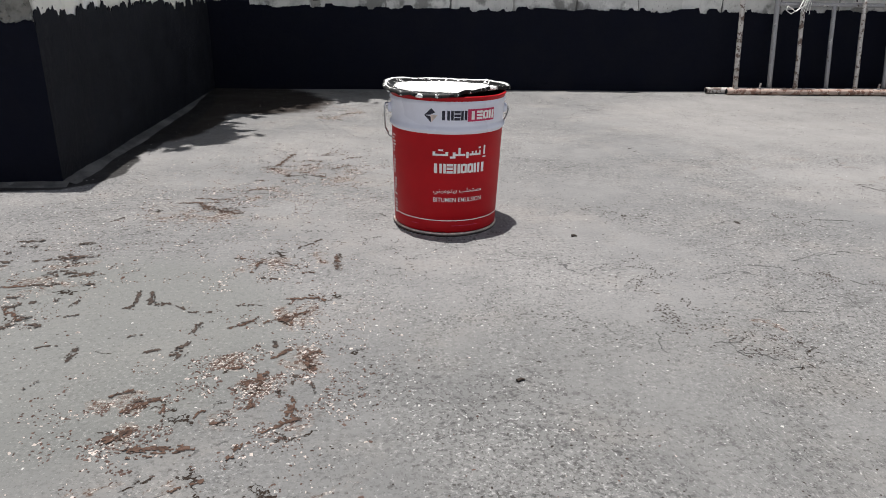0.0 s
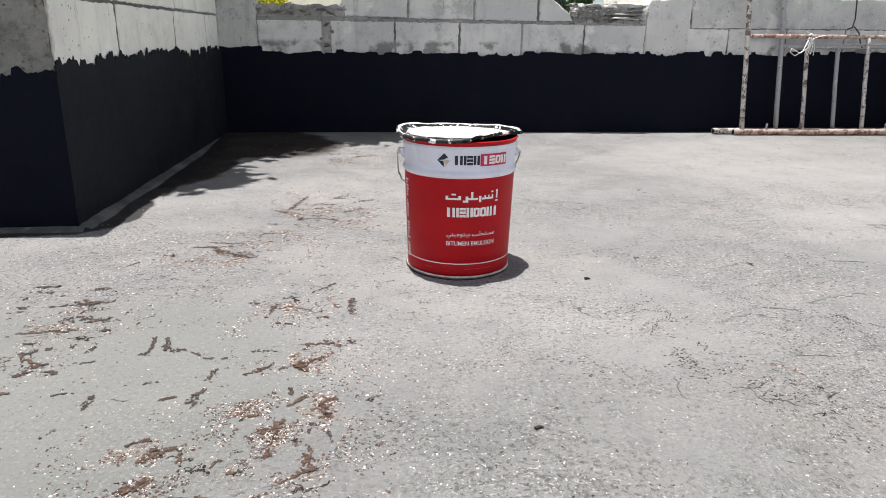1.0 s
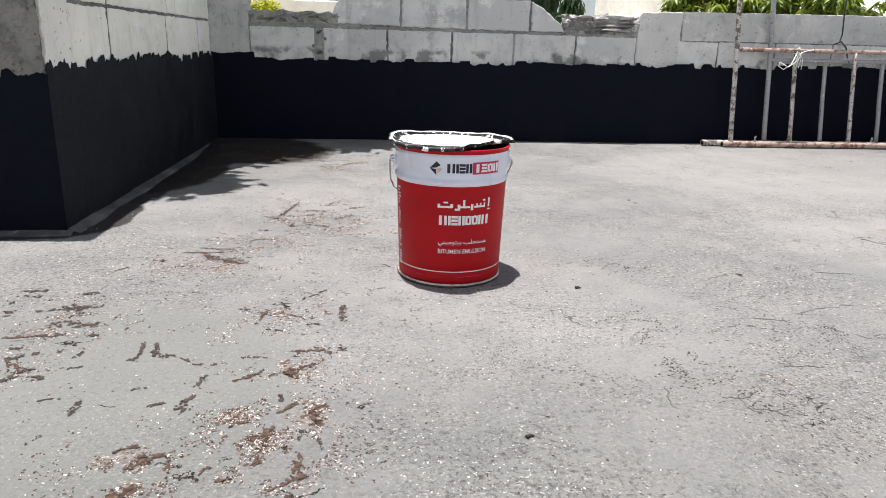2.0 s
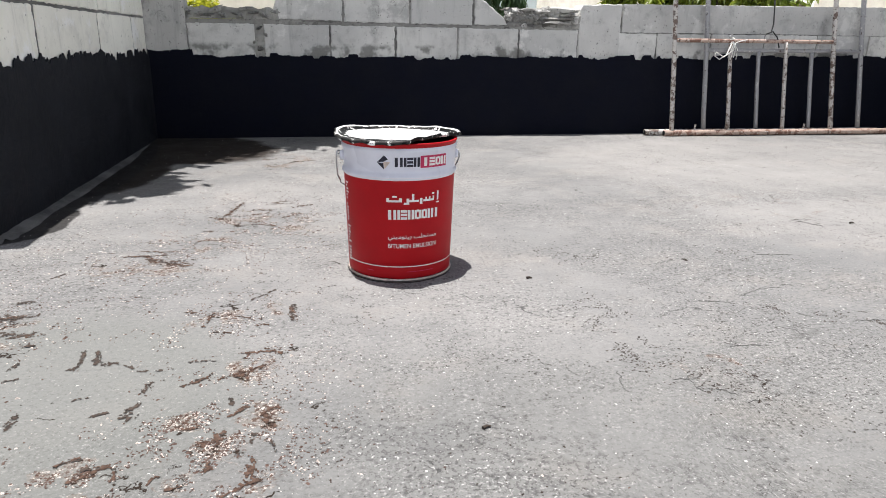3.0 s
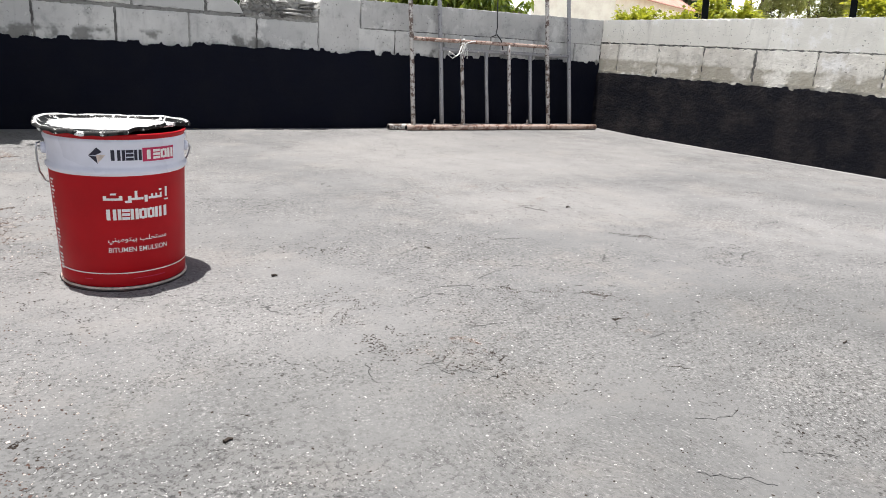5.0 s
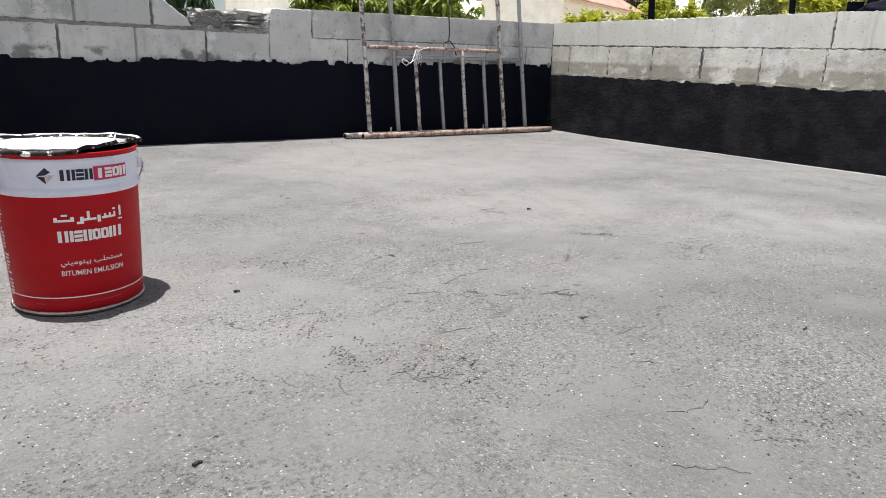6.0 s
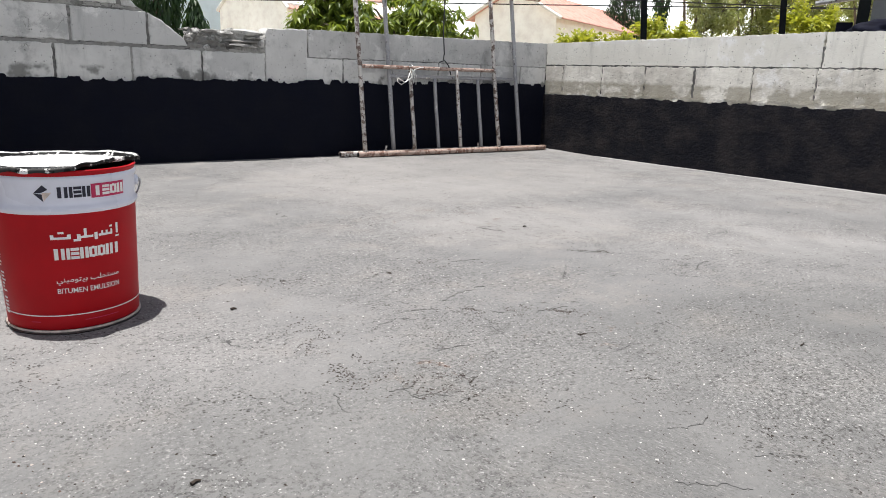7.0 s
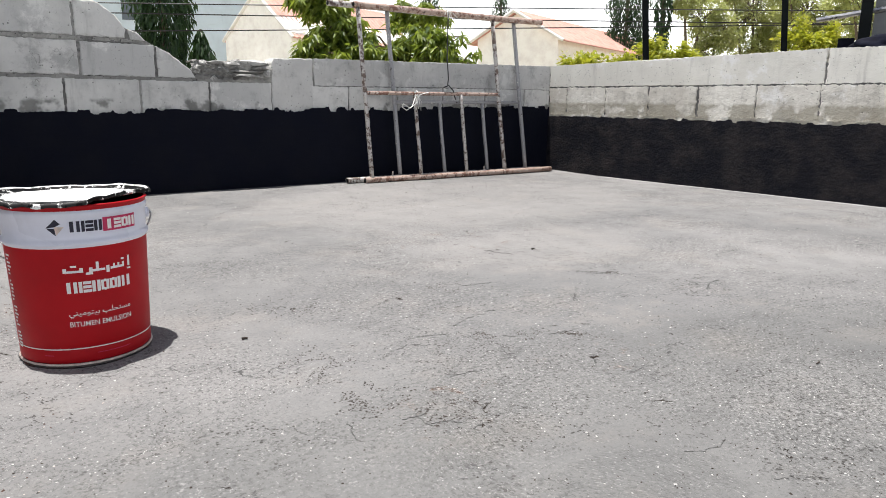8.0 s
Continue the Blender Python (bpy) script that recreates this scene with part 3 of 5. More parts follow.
# course under the first bed joint, partly below the coat
low = [-0.891, -0.503, -0.463, -0.073, 0.321, 0.709, 1.103, 1.5]
for i, (a, b) in enumerate(zip(low, low[1:])):
    if b - a > 0.1:
        block(wall_back, rect(a + 0.006, b - 0.006, 0.455, 0.674), M_BLOCK, AT_BACK, 10 + i)
part("mortar_patch", lumpy(-0.51, -0.456, 0.459, 0.669, 0.02, 0.012, 3), M_ROUGH, wall_back).matrix_local = AT_BACK
# first and second course of the raised stretch, broken off at both ends
block(wall_back, [(-0.373, 0.705), (0, 0.698), (0, 0.878), (-0.338, 0.881), (-0.383, 0.8), (-0.398, 0.75)], M_BLOCK, AT_BACK, 31)
block(wall_back, rect(0.014, 0.403, 0.695, 0.873), M_BLOCK, AT_BACK, 32)
block(wall_back, rect(0.416, 0.799, 0.692, 0.87), M_BLOCK, AT_BACK, 33)
block(wall_back, [(0.813, 0.693), (1.022, 0.693), (1.002, 0.738), (0.941, 0.782), (0.886, 0.827), (0.813, 0.863)], M_BLOCK, AT_BACK, 34)
block(wall_back, [(-0.299, 0.901), (-0.01, 0.901), (-0.01, 1.083), (-0.239, 1.081)], M_BLOCK, AT_BACK, 35)
block(wall_back, rect(0.004, 0.388, 0.901, 1.083), M_BLOCK, AT_BACK, 36)
block(wall_back, [(0.401, 0.902), (0.647, 0.899), (0.657, 0.944), (0.617, 1.009), (0.528, 1.078), (0.498, 1.088), (0.401, 1.087)], M_BLOCK, AT_BACK, 37)
block(wall_back, [(0.677, 0.895), (0.757, 0.89), (0.712, 0.935), (0.667, 0.949)], M_BLOCK, AT_BACK, 38)
# mortar left proud in the bed joints
for x0, x1, z, s in ((-0.37, 1.005, 0.683, 51), (-0.3, 0.755, 0.891, 52), (1.035, 1.49, 0.682, 53)):
    part("bed_mortar", lumpy(x0, x1, z - 0.012, z + 0.006, 0.02, 0.007, s, 0.008), M_ROUGH, wall_back).matrix_local = AT_BACK @ pose(0, 0.003, 0)
# torn tops
part("broken_top", lumpy(-0.881, -0.368, 0.699, 0.762, 0.13, 0.016, 8), M_ROUGH, wall_back, "broken mortar edge").matrix_local = AT_BACK
part("broken_top", lumpy(1.002, 1.505, 0.683, 0.798, 0.13, 0.03, 12, 0.008), M_ROUGH, wall_back, "broken mortar edge").matrix_local = AT_BACK @ pose(0, 0.006, 0)
def chunk(x, z, sx, sz, seed, y=-0.012, tilt=25, mat=None):
    """An angular broken lump on the torn wall top."""
    r = random.Random(seed)
    bm = bmesh.new()
    for _ in range(16):
        d = Vector((r.gauss(0, 1), r.gauss(0, 1), r.gauss(0, 1))).normalized()
        bm.verts.new((d.x * sx, d.y * 0.035, d.z * sz))
    bmesh.ops.convex_hull(bm, input=bm.verts)
    bmesh.ops.delete(bm, geom=[v for v in bm.verts if not v.link_faces], context="VERTS")
    part("broken_chunk", bm, mat or (M_ROUGH if seed % 3 else M_MORTAR), wall_back).matrix_local = AT_BACK @ pose(x, y + 0.02, z, r.uniform(-20, 20), r.uniform(-tilt, tilt), r.uniform(-20, 20))


rng = random.Random(77)
for i in range(9):
    chunk(1.02 + 0.02 * i + rng.uniform(-0.012, 0.012), rng.uniform(0.71, 0.8) - 0.004 * i, rng.uniform(0.02, 0.045), rng.uniform(0.01, 0.022), i, tilt=40, mat=(M_CAST, M_ROUGH, M_BLOCK)[i % 3])
# broken layers lying flat beside them
for i, (x, z, sx, sz, mat) in enumerate(((1.36, 0.792, 0.12, 0.02, M_CAST), (1.25, 0.778, 0.06, 0.016, M_BLOCK), (1.43, 0.765, 0.07, 0.014, M_ROUGH), (1.33, 0.738, 0.13, 0.012, M_ROUGH), (1.37, 0.714, 0.12, 0.012, M_CAST), (1.24, 0.712, 0.07, 0.014, M_MORTAR), (1.47, 0.735, 0.03, 0.03, M_CAST), (1.16, 0.79, 0.08, 0.012, M_CAST))):
    chunk(x, z, sx, sz, 20 + i, -0.016, 4, mat)
for i in range(11):
    chunk(-0.86 + 0.046 * i + rng.uniform(-0.015, 0.015), rng.uniform(0.715, 0.755), rng.uniform(0.025, 0.05), rng.uniform(0.008, 0.018), 40 + i)
for i in range(4):
    chunk(-0.485 + rng.uniform(-0.03, 0.04), 0.53 + 0.04 * i, rng.uniform(0.012, 0.03), rng.uniform(0.01, 0.02), 60 + i)
# column at the inner corner
block(wall_back, rect(XL - 0.15, -0.89, 0.44, 1.25), M_CAST, AT_BACK, 40, 0.14, 0.003, 0.008)
# cast beam and the low course of the stretch behind the scaffolding
block(wall_back, [(1.5, 0.44), (1.785, 0.44), (1.785, 0.836), (1.521, 0.828), (1.5, 0.79)], M_CAST, AT_BACK, 41, 0.14, 0.003)
block(wall_back, [(1.794, 0.666), (3.94, 0.675), (3.94, 0.865), (1.794, 0.838)], M_CAST, AT_BACK, 42, 0.14, 0.002)
right_low = [1.77, 2.047, 2.436, 2.838, 3.243, 3.655, 3.94]
for i, (a, b) in enumerate(zip(right_low, right_low[1:])):
    block(wall_back, rect(a + 0.005, b - 0.005, 0.455, 0.66 + 0.012 * i / 5), M_BLOCK, AT_BACK, 50 + i)
ob = part("bitumen_coat", coating(XR - XL, lambda x: 0.494 + 0.03 * (x < 0.25) + 0.013 * max(0.0, x - 1.6), 0.008, 4), M_BITUMEN, wall_back, "matt black bitumen coat with ragged brushed edge")
ob.matrix_local = Matrix.Translation((XL, YW - 0.008, 0))

# right wall: face towards -x, running to the camera's side
wall_right = tagged(new("wall_right"), "sunlit concrete block parapet with smooth cast top and weathered black coat", "wall", kind="structure")
AT_RIGHT = Matrix.Translation((XR, YW, 0)) @ pose(0, 0, 0, 0, 0, -85.8)
bm = slab(rect(-0.1, 7.8, -0.2, 0.82), 0.15, 0, 0.001, 0.4, 0, Matrix.Translation((0, 0.006, 0)))
part("mortar_core", bm, M_MORTAR, wall_right).matrix_local = AT_RIGHT
joints = [0.0, 0.192, 0.582, 0.969, 1.368, 1.774, 2.17, 2.569, 2.97, 3.37, 3.77, 4.17]
for i, (a, b) in enumerate(zip(joints, joints[1:])):
    w = 0.014 if abs(b - 1.368) < 0.01 else 0.003
    block(wall_right, rect(a + 0.003, b - w, 0.42, 0.691), M_BLOCK_WORN, AT_RIGHT, 70 + i, 0.1, 0.006)
for i, (a, b) in enumerate(((0.0, 2.182), (2.188, 4.7), (4.71, 7.7))):
    z0, z1 = 0.868 + 0.0145 * min(a, 2.6), 0.868 + 0.0145 * min(b, 2.6)
    block(wall_right, [(a + 0.003, 0.699), (b - 0.003, 0.699), (b - 0.003, z1), (a + 0.003, z0)], M_CAST_PALE, AT_RIGHT, 90 + i, 0.15, 0.0035)
for x0, x1, z, sd in ((0.02, 0.95, 0.478, 61), (0.9, 1.7, 0.485, 62), (1.6, 2.7, 0.49, 63), (2.6, 4.1, 0.485, 64)):
    part("mortar_smear", lumpy(x0, x1, 0.44, z, 0.008, 0.005, sd, 0.01), M_BLOCK_WORN, wall_right, "rough mortar smeared along the coat").matrix_local = AT_RIGHT @ pose(0, -0.004, 0)
for x0, x1, sd in ((0.2, 0.56, 71), (0.6, 0.95, 72), (0.99, 1.36, 73), (1.39, 2.16, 74)):
    part("bed_mortar", lumpy(x0, x1, 0.686, 0.697, 0.02, 0.008, sd, 0.008), M_ROUGH, wall_right).matrix_local = AT_RIGHT @ pose(0, 0.006, 0)
ob = part("bitumen_coat", coating(7.7, lambda x: 0.461, 0.0045, 9, 0.0, 0.005, 0.004, 0.006), M_BITUMEN_WORN, wall_right, "weathered black bitumen coat")
ob.matrix_local = AT_RIGHT @ pose(0, -0.011, 0)

# left wall: a short return with a rough column at its end
wall_left = tagged(new("wall_left"), "pale concrete block return wall with rough column, lower part coated black", "wall", kind="structure")
XE = XL - 0.043                        # the return's outer corner
AT_LEFT = Matrix.Translation((XE, PIL, 0)) @ pose(0, 0, 0, 0, 0, 88.86)
LEN = YW - PIL
bm = slab(rect(0.0, LEN + 0.1, -0.2, 1.2), 0.25, 0, 0.001, 0.4, 0, Matrix.Translation((0, 0.006, 0)))
part("mortar_core", bm, M_MORTAR, wall_left).matrix_local = AT_LEFT
low = [0.19, 0.541, 1.27, 1.862, LEN - 0.01]
for i, (a, b) in enumerate(zip(low, low[1:])):
    block(wall_left, rect(a + 0.012, b - 0.012, 0.48, 0.69), M_BLOCK_PALE, AT_LEFT, 110 + i)
high = [0.2, 0.55, 1.3, 1.68, LEN - 0.01]
for i, (a, b) in enumerate(zip(high, high[1:])):
    block(wall_left, rect(a + 0.008, b - 0.01, 0.703, 0.9), M_BLOCK_PALE, AT_LEFT, 120 + i)
for i, (a, b) in enumerate(zip(low, low[1:])):
    block(wall_left, rect(a + 0.008, b - 0.01, 0.91, 1.11), M_BLOCK_PALE, AT_LEFT, 140 + i)
for i, (a, b) in enumerate(zip(high, high[1:])):
    block(wall_left, rect(a + 0.008, b - 0.01, 1.12, 1.24), M_BLOCK_PALE, AT_LEFT, 150 + i)
block(wall_left, rect(0.0, 0.185, 0.42, 1.25), M_CAST_PALE, AT_LEFT, 130, 0.25, 0.006, 0.006)
ob = part("bitumen_coat", coating(LEN + 0.026, lambda x: 0.507 + 0.004 * x, 0.010, 14, 0.0, 0.004, 0.004, 0.017), M_BITUMEN_GREY, wall_left, "black bitumen coat with brush strokes at its edge")
ob.matrix_local = AT_LEFT @ pose(-0.026, -0.006, 0)
# end face of the return, towards the camera
AT_END = Matrix.Translation((XE - 2.1, PIL, 0))
bm = slab(rect(0, 2.1, -0.2, 1.2), 0.2, 0, 0.001, 0.4, 0, Matrix.Translation((0, 0.012, 0)))
part("mortar_core", bm, M_ROUGH, wall_left).matrix_local = AT_END
part("rough_column", lumpy(1.93, 2.094, 0.44, 1.25, 0.2, 0.014, 21, 0.009), M_ROUGH_DARK, wall_left, "rough cast column end").matrix_local = AT_END @ pose(0.006, -0.014, 0)
part("plaster", lumpy(0.0, 1.93, 0.44, 1.25, 0.2, 0.008, 22, 0.02), M_ROUGH_DARK, wall_left).matrix_local = AT_END @ pose(0, -0.012, 0)
ob = part("bitumen_coat", coating(2.11, lambda x: 0.468 + 0.014 * (x > 1.95), 0.008, 17, 0.0, 0.005, 0.012), M_BITUMEN, wall_left)
ob.matrix_local = AT_END @ pose(0.001, -0.014, 0)

# mortar cove along the foot of the walls
cove = tagged(new("trim"), "grey mortar cove along the foot of the walls", "cove", kind="structure")


def cove_run(a, b, out, size, seed):
    """A small sloped mortar bead from a to b (plan), leaning out of the wall along out."""
    a, b, o = Vector((*a, 0)), Vector((*b, 0)), Vector((*out, 0))
    n = max(4, int((b - a).length / 0.03))
    bm = bmesh.new()
    rows = []
    for i in range(n + 1):
        q = a.lerp(b, i / n)
        k = size * (1 + 0.35 * noise.noise((i * 0.11, seed, 0)) + 0.25 * noise.noise((i * 0.7, seed, 4)))
        rows.append([bm.verts.new(q + o * (k * f) + Vector((0, 0, k * h))) for f, h in ((0, 0.42), (0.22, 0.34), (0.6, 0.2), (1.1, 0.05), (1.1, -0.1))])
    for p, q in zip(rows, rows[1:]):
        for j in range(4):
            bm.faces.new((p[j], q[j], q[j + 1], p[j + 1]))
    return bm


part("cove", cove_run((XE + 0.008, PIL - 0.02), (XL + 0.008, YW), (1, 0), 0.034, 1), M_COVE_DARK, cove, "", True)
part("cove", cove_run((XE - 2.1, PIL - 0.024), (XE + 0.03, PIL - 0.024), (0, -1), 0.03, 2), M_COVE_DARK, cove, "", True)
part("cove", cove_run((XL, YW - 0.012), (XR, YW - 0.012), (0, -1), 0.012, 3), M_COVE, cove, "", True)
bm = cove_run((0, 0), (7.6, 0), (0, -1), 0.010, 4)
part("cove", bm, M_COVE, cove, "", True).matrix_local = AT_RIGHT @ pose(0, -0.012, 0)

# parapets that close the terrace behind the camera
for name, a in (("wall_west", (-3.35, -3.2, -3.1, 2.6)), ("wall_south", (-3.35, 4.7, -3.2, -3.05))):
    w = tagged(new(name), "plain grey concrete parapet", "wall", kind="structure")
    part("parapet", box(*a, -0.2, 0.85), M_CAST, w)

# ---- the paint bucket ----
BX, BY = 0.0, 2.0


def bucket_radius(z):
    return 0.136 + 0.011 * z / 0.34


def lathe(profile, sides=72, closed=False):
    """Turns (radius, height) pairs round the z axis."""
    bm = bmesh.new()
    rings = [[bm.verts.new((r * math.cos(u), r * math.sin(u), z)) for u in (2 * math.pi * k / sides for k in range(sides))] for r, z in profile]
    for p, q in zip(rings, rings[1:] + (rings[:1] if closed else [])):
        for k in range(sides):
            bm.faces.new((p[k], p[(k + 1) % sides], q[(k + 1) % sides], q[k]))
    return bm


def wrap(bm, lift):
    """Bends a flat shape (x across, y up, in metres) onto the bucket's side, facing the camera's side."""
    for v in bm.verts:
        r = bucket_radius(v.co.y)
        u = v.co.x / 0.1415
        v.co = Vector(((r + lift) * math.sin(u), -(r + lift) * math.cos(u), v.co.y))
    return bm


def bar(x0, x1, y0, y1, bm=None):
    """A thin flat bar, cut across so that it can bend."""
    bm = bm or bmesh.new()
    n = max(1, int((x1 - x0) / 0.006))
    cols = [(bm.verts.new((x0 + (x1 - x0) * i / n, y0, 0)), bm.verts.new((x0 + (x1 - x0) * i / n, y1, 0))) for i in range(n + 1)]
    for a, b in zip(cols, cols[1:]):
        bm.faces.new((a[0], b[0], b[1], a[1]))
    return bm


def lettering(text, x0, x1, y, height, bold=0.0):
    """Raised letters in the built-in font, fitted between x0 and x1, their middle at y."""
    cu = bpy.data.curves.new("letters", "FONT")
    cu.body, cu.size, cu.offset, cu.resolution_u = text, 1.0, bold, 3
    tmp = new("letters", cu)
    me = bpy.data.meshes.new_from_object(tmp.evaluated_get(bpy.context.evaluated_depsgraph_get()))
    bpy.data.objects.remove(tmp)
    bm = bmesh.new()
    bm.from_mesh(me)
    bpy.data.meshes.remove(me)
    xs, ys = [v.co.x for v in bm.verts], [v.co.y for v in bm.verts]
    for v in bm.verts:
        v.co = Vector((x0 + (v.co.x - min(xs)) / (max(xs) - min(xs)) * (x1 - x0), y + ((v.co.y - min(ys)) / (max(ys) - min(ys)) - 0.5) * height, 0))
    return bm


smear = [(BX - 0.002 + (0.1385 + 0.004 * noise.noise((math.cos(u) * 3, math.sin(u) * 3, 1)) + 0.002 * noise.noise((math.cos(u) * 14, math.sin(u) * 14, 5))) * math.cos(u), BY - 0.009 + (0.1385 + 0.004 * noise.noise((math.cos(u) * 3, math.sin(u) * 3, 2))) * math.sin(u)) for u in (2 * math.pi * k / 90 for k in range(90))]
bm = bmesh.new()
top, low = [[bm.verts.new((x, y, slab_height(x, y) + z)) for x, y in smear] for z in (0.0022, -0.002)]
bm.faces.new(top)
for k in range(90):
    bm.faces.new((low[k], low[(k + 1) % 90], top[(k + 1) % 90], top[k]))
part("black_ring", bm, M_DARK, floor, "thin black ragged ring under a bucket")
bucket = thing("paint_bucket", "red steel paint bucket with white upper band on concrete floor", "bucket", at=(BX, BY, 0))
R = bucket_radius
body = part("body", lathe([(0.02, 0.006), (0.13, 0.006), (0.1355, 0.0075), (R(0.012), 0.012), (R(0.037), 0.037), (R(0.04) - 0.0018, 0.04), (R(0.043), 0.043), (R(0.1), 0.1), (R(0.17), 0.17), (R(0.262), 0.262)], 96), M_RED, bucket, "glossy red enamelled body", True)
part("upper_band", lathe([(R(0.262), 0.262), (R(0.264) + 0.001, 0.264), (R(0.268) + 0.005, 0.268), (R(0.274) + 0.005, 0.274), (R(0.278) + 0.0005, 0.278), (R(0.284), 0.284), (R(0.326), 0.326), (R(0.33) + 0.003, 0.331), (R(0.336) + 0.003, 0.337), (R(0.34), 0.341)], 96), M_WHITE, bucket, "white enamelled band with rolled bead", True)
part("rim", lathe([(R(0.341), 0.341), (0.1475, 0.345), (0.150, 0.348), (0.151, 0.350), (0.149, 0.353), (0.145, 0.352), (0.143, 0.349), (0.1425, 0.335)], 96), M_RED, bucket, "red rolled rim", True)
part("inside", lathe([(0.1427, 0.349), (0.139, 0.3), (0.02, 0.298)], 64), M_DARK, bucket, "black bitumen residue inside", True)
chime = [(0.1365 + 0.003 * math.cos(u), 0.0034 + 0.0034 * math.sin(u)) for u in (2 * math.pi * k / 10 for k in range(10))]
part("base_chime", lathe(chime, 96, True), M_CHIME, bucket, "worn bare metal base ring", True)
part("print_line", lathe([(R(0.0395) + 0.0008, 0.0388), (R(0.041) + 0.0008, 0.0412)], 96), M_PRINT, bucket, "thin white line")
for side in (-1, 1):
    ear = part("ear", tube([(side * 0.144, 0, 0.306), (side * 0.152, 0, 0.306), (side * 0.155, 0, 0.306)], 0.0135, 18, taper=0.8), M_WHITE, bucket, "pressed handle ear", True)
    part("rivet", tube([(side * 0.155, 0, 0.306), (side * 0.160, 0, 0.306)], 0.005, 10), M_TIN, ear)
wire = [(-0.155, 0.0, 0.318), (-0.161, -0.004, 0.317), (-0.1635, -0.006, 0.308), (-0.1635, -0.005, 0.28), (-0.161, 0.0, 0.253), (-0.154, 0.014, 0.238)]
wire += [(-0.156 * math.cos(math.pi * k / 14), 0.02 + 0.140 * math.sin(math.pi * k / 14), 0.238 - 0.06 * math.sin(math.pi * k / 14)) for k in range(1, 14)]
wire += [(0.151, 0.03, 0.258), (0.158, 0.012, 0.28), (0.161, 0.0, 0.298), (0.160, -0.004, 0.306), (0.155, 0.0, 0.309)]
part("handle", tube(wire, 0.0021, 8), M_TIN, bucket, "thin steel wire bail hanging behind", True)
# brand marks as plain shapes in their colours
bm = bmesh.new()
dc, ds = -0.055, 0.0175
for tri in (((-1, 0), (0, 1), (-0.1, 0.1)), ((-1, 0), (-0.1, -0.1), (0, -1)), ((0, 1), (0.55, 0.45), (-0.1, 0.1))):
    bm.faces.new([bm.verts.new((dc + a * ds, 0.307 + b * ds, 0)) for a, b in tri])
part("brand_diamond", wrap(bm, 0.0009), M_NAVY, bucket, "dark diamond mark")
bm = bmesh.new()
bm.faces.new([bm.verts.new((dc + a * ds, 0.307 + b * ds, 0)) for a, b in ((-0.1, -0.1), (-0.05, 0.1), (0.9, 0.1), (0.05, -0.9))])
part("brand_diamond", wrap(bm, 0.0009), M_CHIME, bucket, "grey half of the diamond mark")


def strokes(x0, x1, y0, y1, plan, bm=None):
    """Plain upright bars and cross bars in the rhythm of a word: each letter's cell holds bars given as (left, right, bottom, top) shares."""
    bm = bm or bmesh.new()
    w = (x1 - x0) / len(plan)
    for i, cell in enumerate(plan):
        for a, b, c, d in cell:
            bar(x0 + w * (i + a), x0 + w * (i + b), y0 + (y1 - y0) * c, y0 + (y1 - y0) * d, bm)
    return bm


POST = ((0.28, 0.72, 0, 1),)
PAIR = ((0.03, 0.41, 0, 1), (0.58, 0.96, 0, 1))
STEP = ((0.05, 0.95, 0, 0.26), (0.05, 0.95, 0.37, 0.63), (0.05, 0.95, 0.74, 1))
RING = ((0.03, 0.36, 0.05, 0.95), (0.62, 0.95, 0.05, 0.95), (0.36, 0.62, 0, 0.24), (0.36, 0.62, 0.76, 1))
part("brand_name", wrap(strokes(-0.034, 0.031, 0.2965, 0.3195, (POST, PAIR, STEP, PAIR)), 0.0009), M_NAVY, bucket, "dark blue brand bars")
part("brand_plate", wrap(bar(0.032, 0.110, 0.293, 0.323), 0.0009), M_CRIMSON, bucket, "crimson brand plate")
part("brand_name", wrap(strokes(0.036, 0.108, 0.2975, 0.3185, (POST, STEP, RING, PAIR)), 0.0014), M_PRINT, bucket, "white brand bars")
part("product_name", wrap(strokes(-0.052, 0.089, 0.1645, 0.189, (POST, PAIR, STEP, PAIR, RING, RING, PAIR, POST)), 0.0009), M_PRINT, bucket, "white product bars")["kind"] = "stuff"
bm = bar(-0.040, -0.010, 0.205, 0.211)
for a, b, c, d in ((-0.042, -0.036, 0.205, 0.217), (-0.014, -0.008, 0.205, 0.217), (-0.029, -0.019, 0.219, 0.224), (-0.004, 0.006, 0.198, 0.204), (0.002, 0.008, 0.198, 0.216), (0.008, 0.03, 0.205, 0.211), (0.014, 0.019, 0.211, 0.229), (0.032, 0.038, 0.198, 0.216), (0.04, 0.068, 0.205, 0.211), (0.045, 0.049, 0.205, 0.218), (0.054, 0.058, 0.205, 0.218), (0.064, 0.068, 0.205, 0.219), (0.062, 0.068, 0.224, 0.229), (0.076, 0.081, 0.205, 0.232), (0.074, 0.083, 0.196, 0.2)):
    bar(a, b, c, d, bm)
for v in bm.verts:
    v.co.x, v.co.y = v.co.x * 1.12 - 0.004, v.co.y * 0.85 + 0.0345
part("product_name", wrap(bm, 0.0009), M_PRINT, bucket, "white product bars in a second script")["kind"] = "stuff"
part("label_text", wrap(lettering("BITUMEN EMULSION", -0.048, 0.082, 0.0955, 0.0115, 0.006), 0.0009), M_PRINT, bucket, "white lettering")
arabic = "\uFEE3\uFEB4\uFE98\uFEA4\uFEE0\uFE90 \uFE91\uFEF4\uFE98\uFEEE\uFEE3\uFEF4\uFEE8\uFEF2"
part("label_text", wrap(lettering(arabic[::-1], -0.048, 0.082, 0.1175, 0.018, 0.004), 0.0009), M_PRINT, bucket, "white Arabic lettering")
bm = bmesh.new()
rng = random.Random(5)
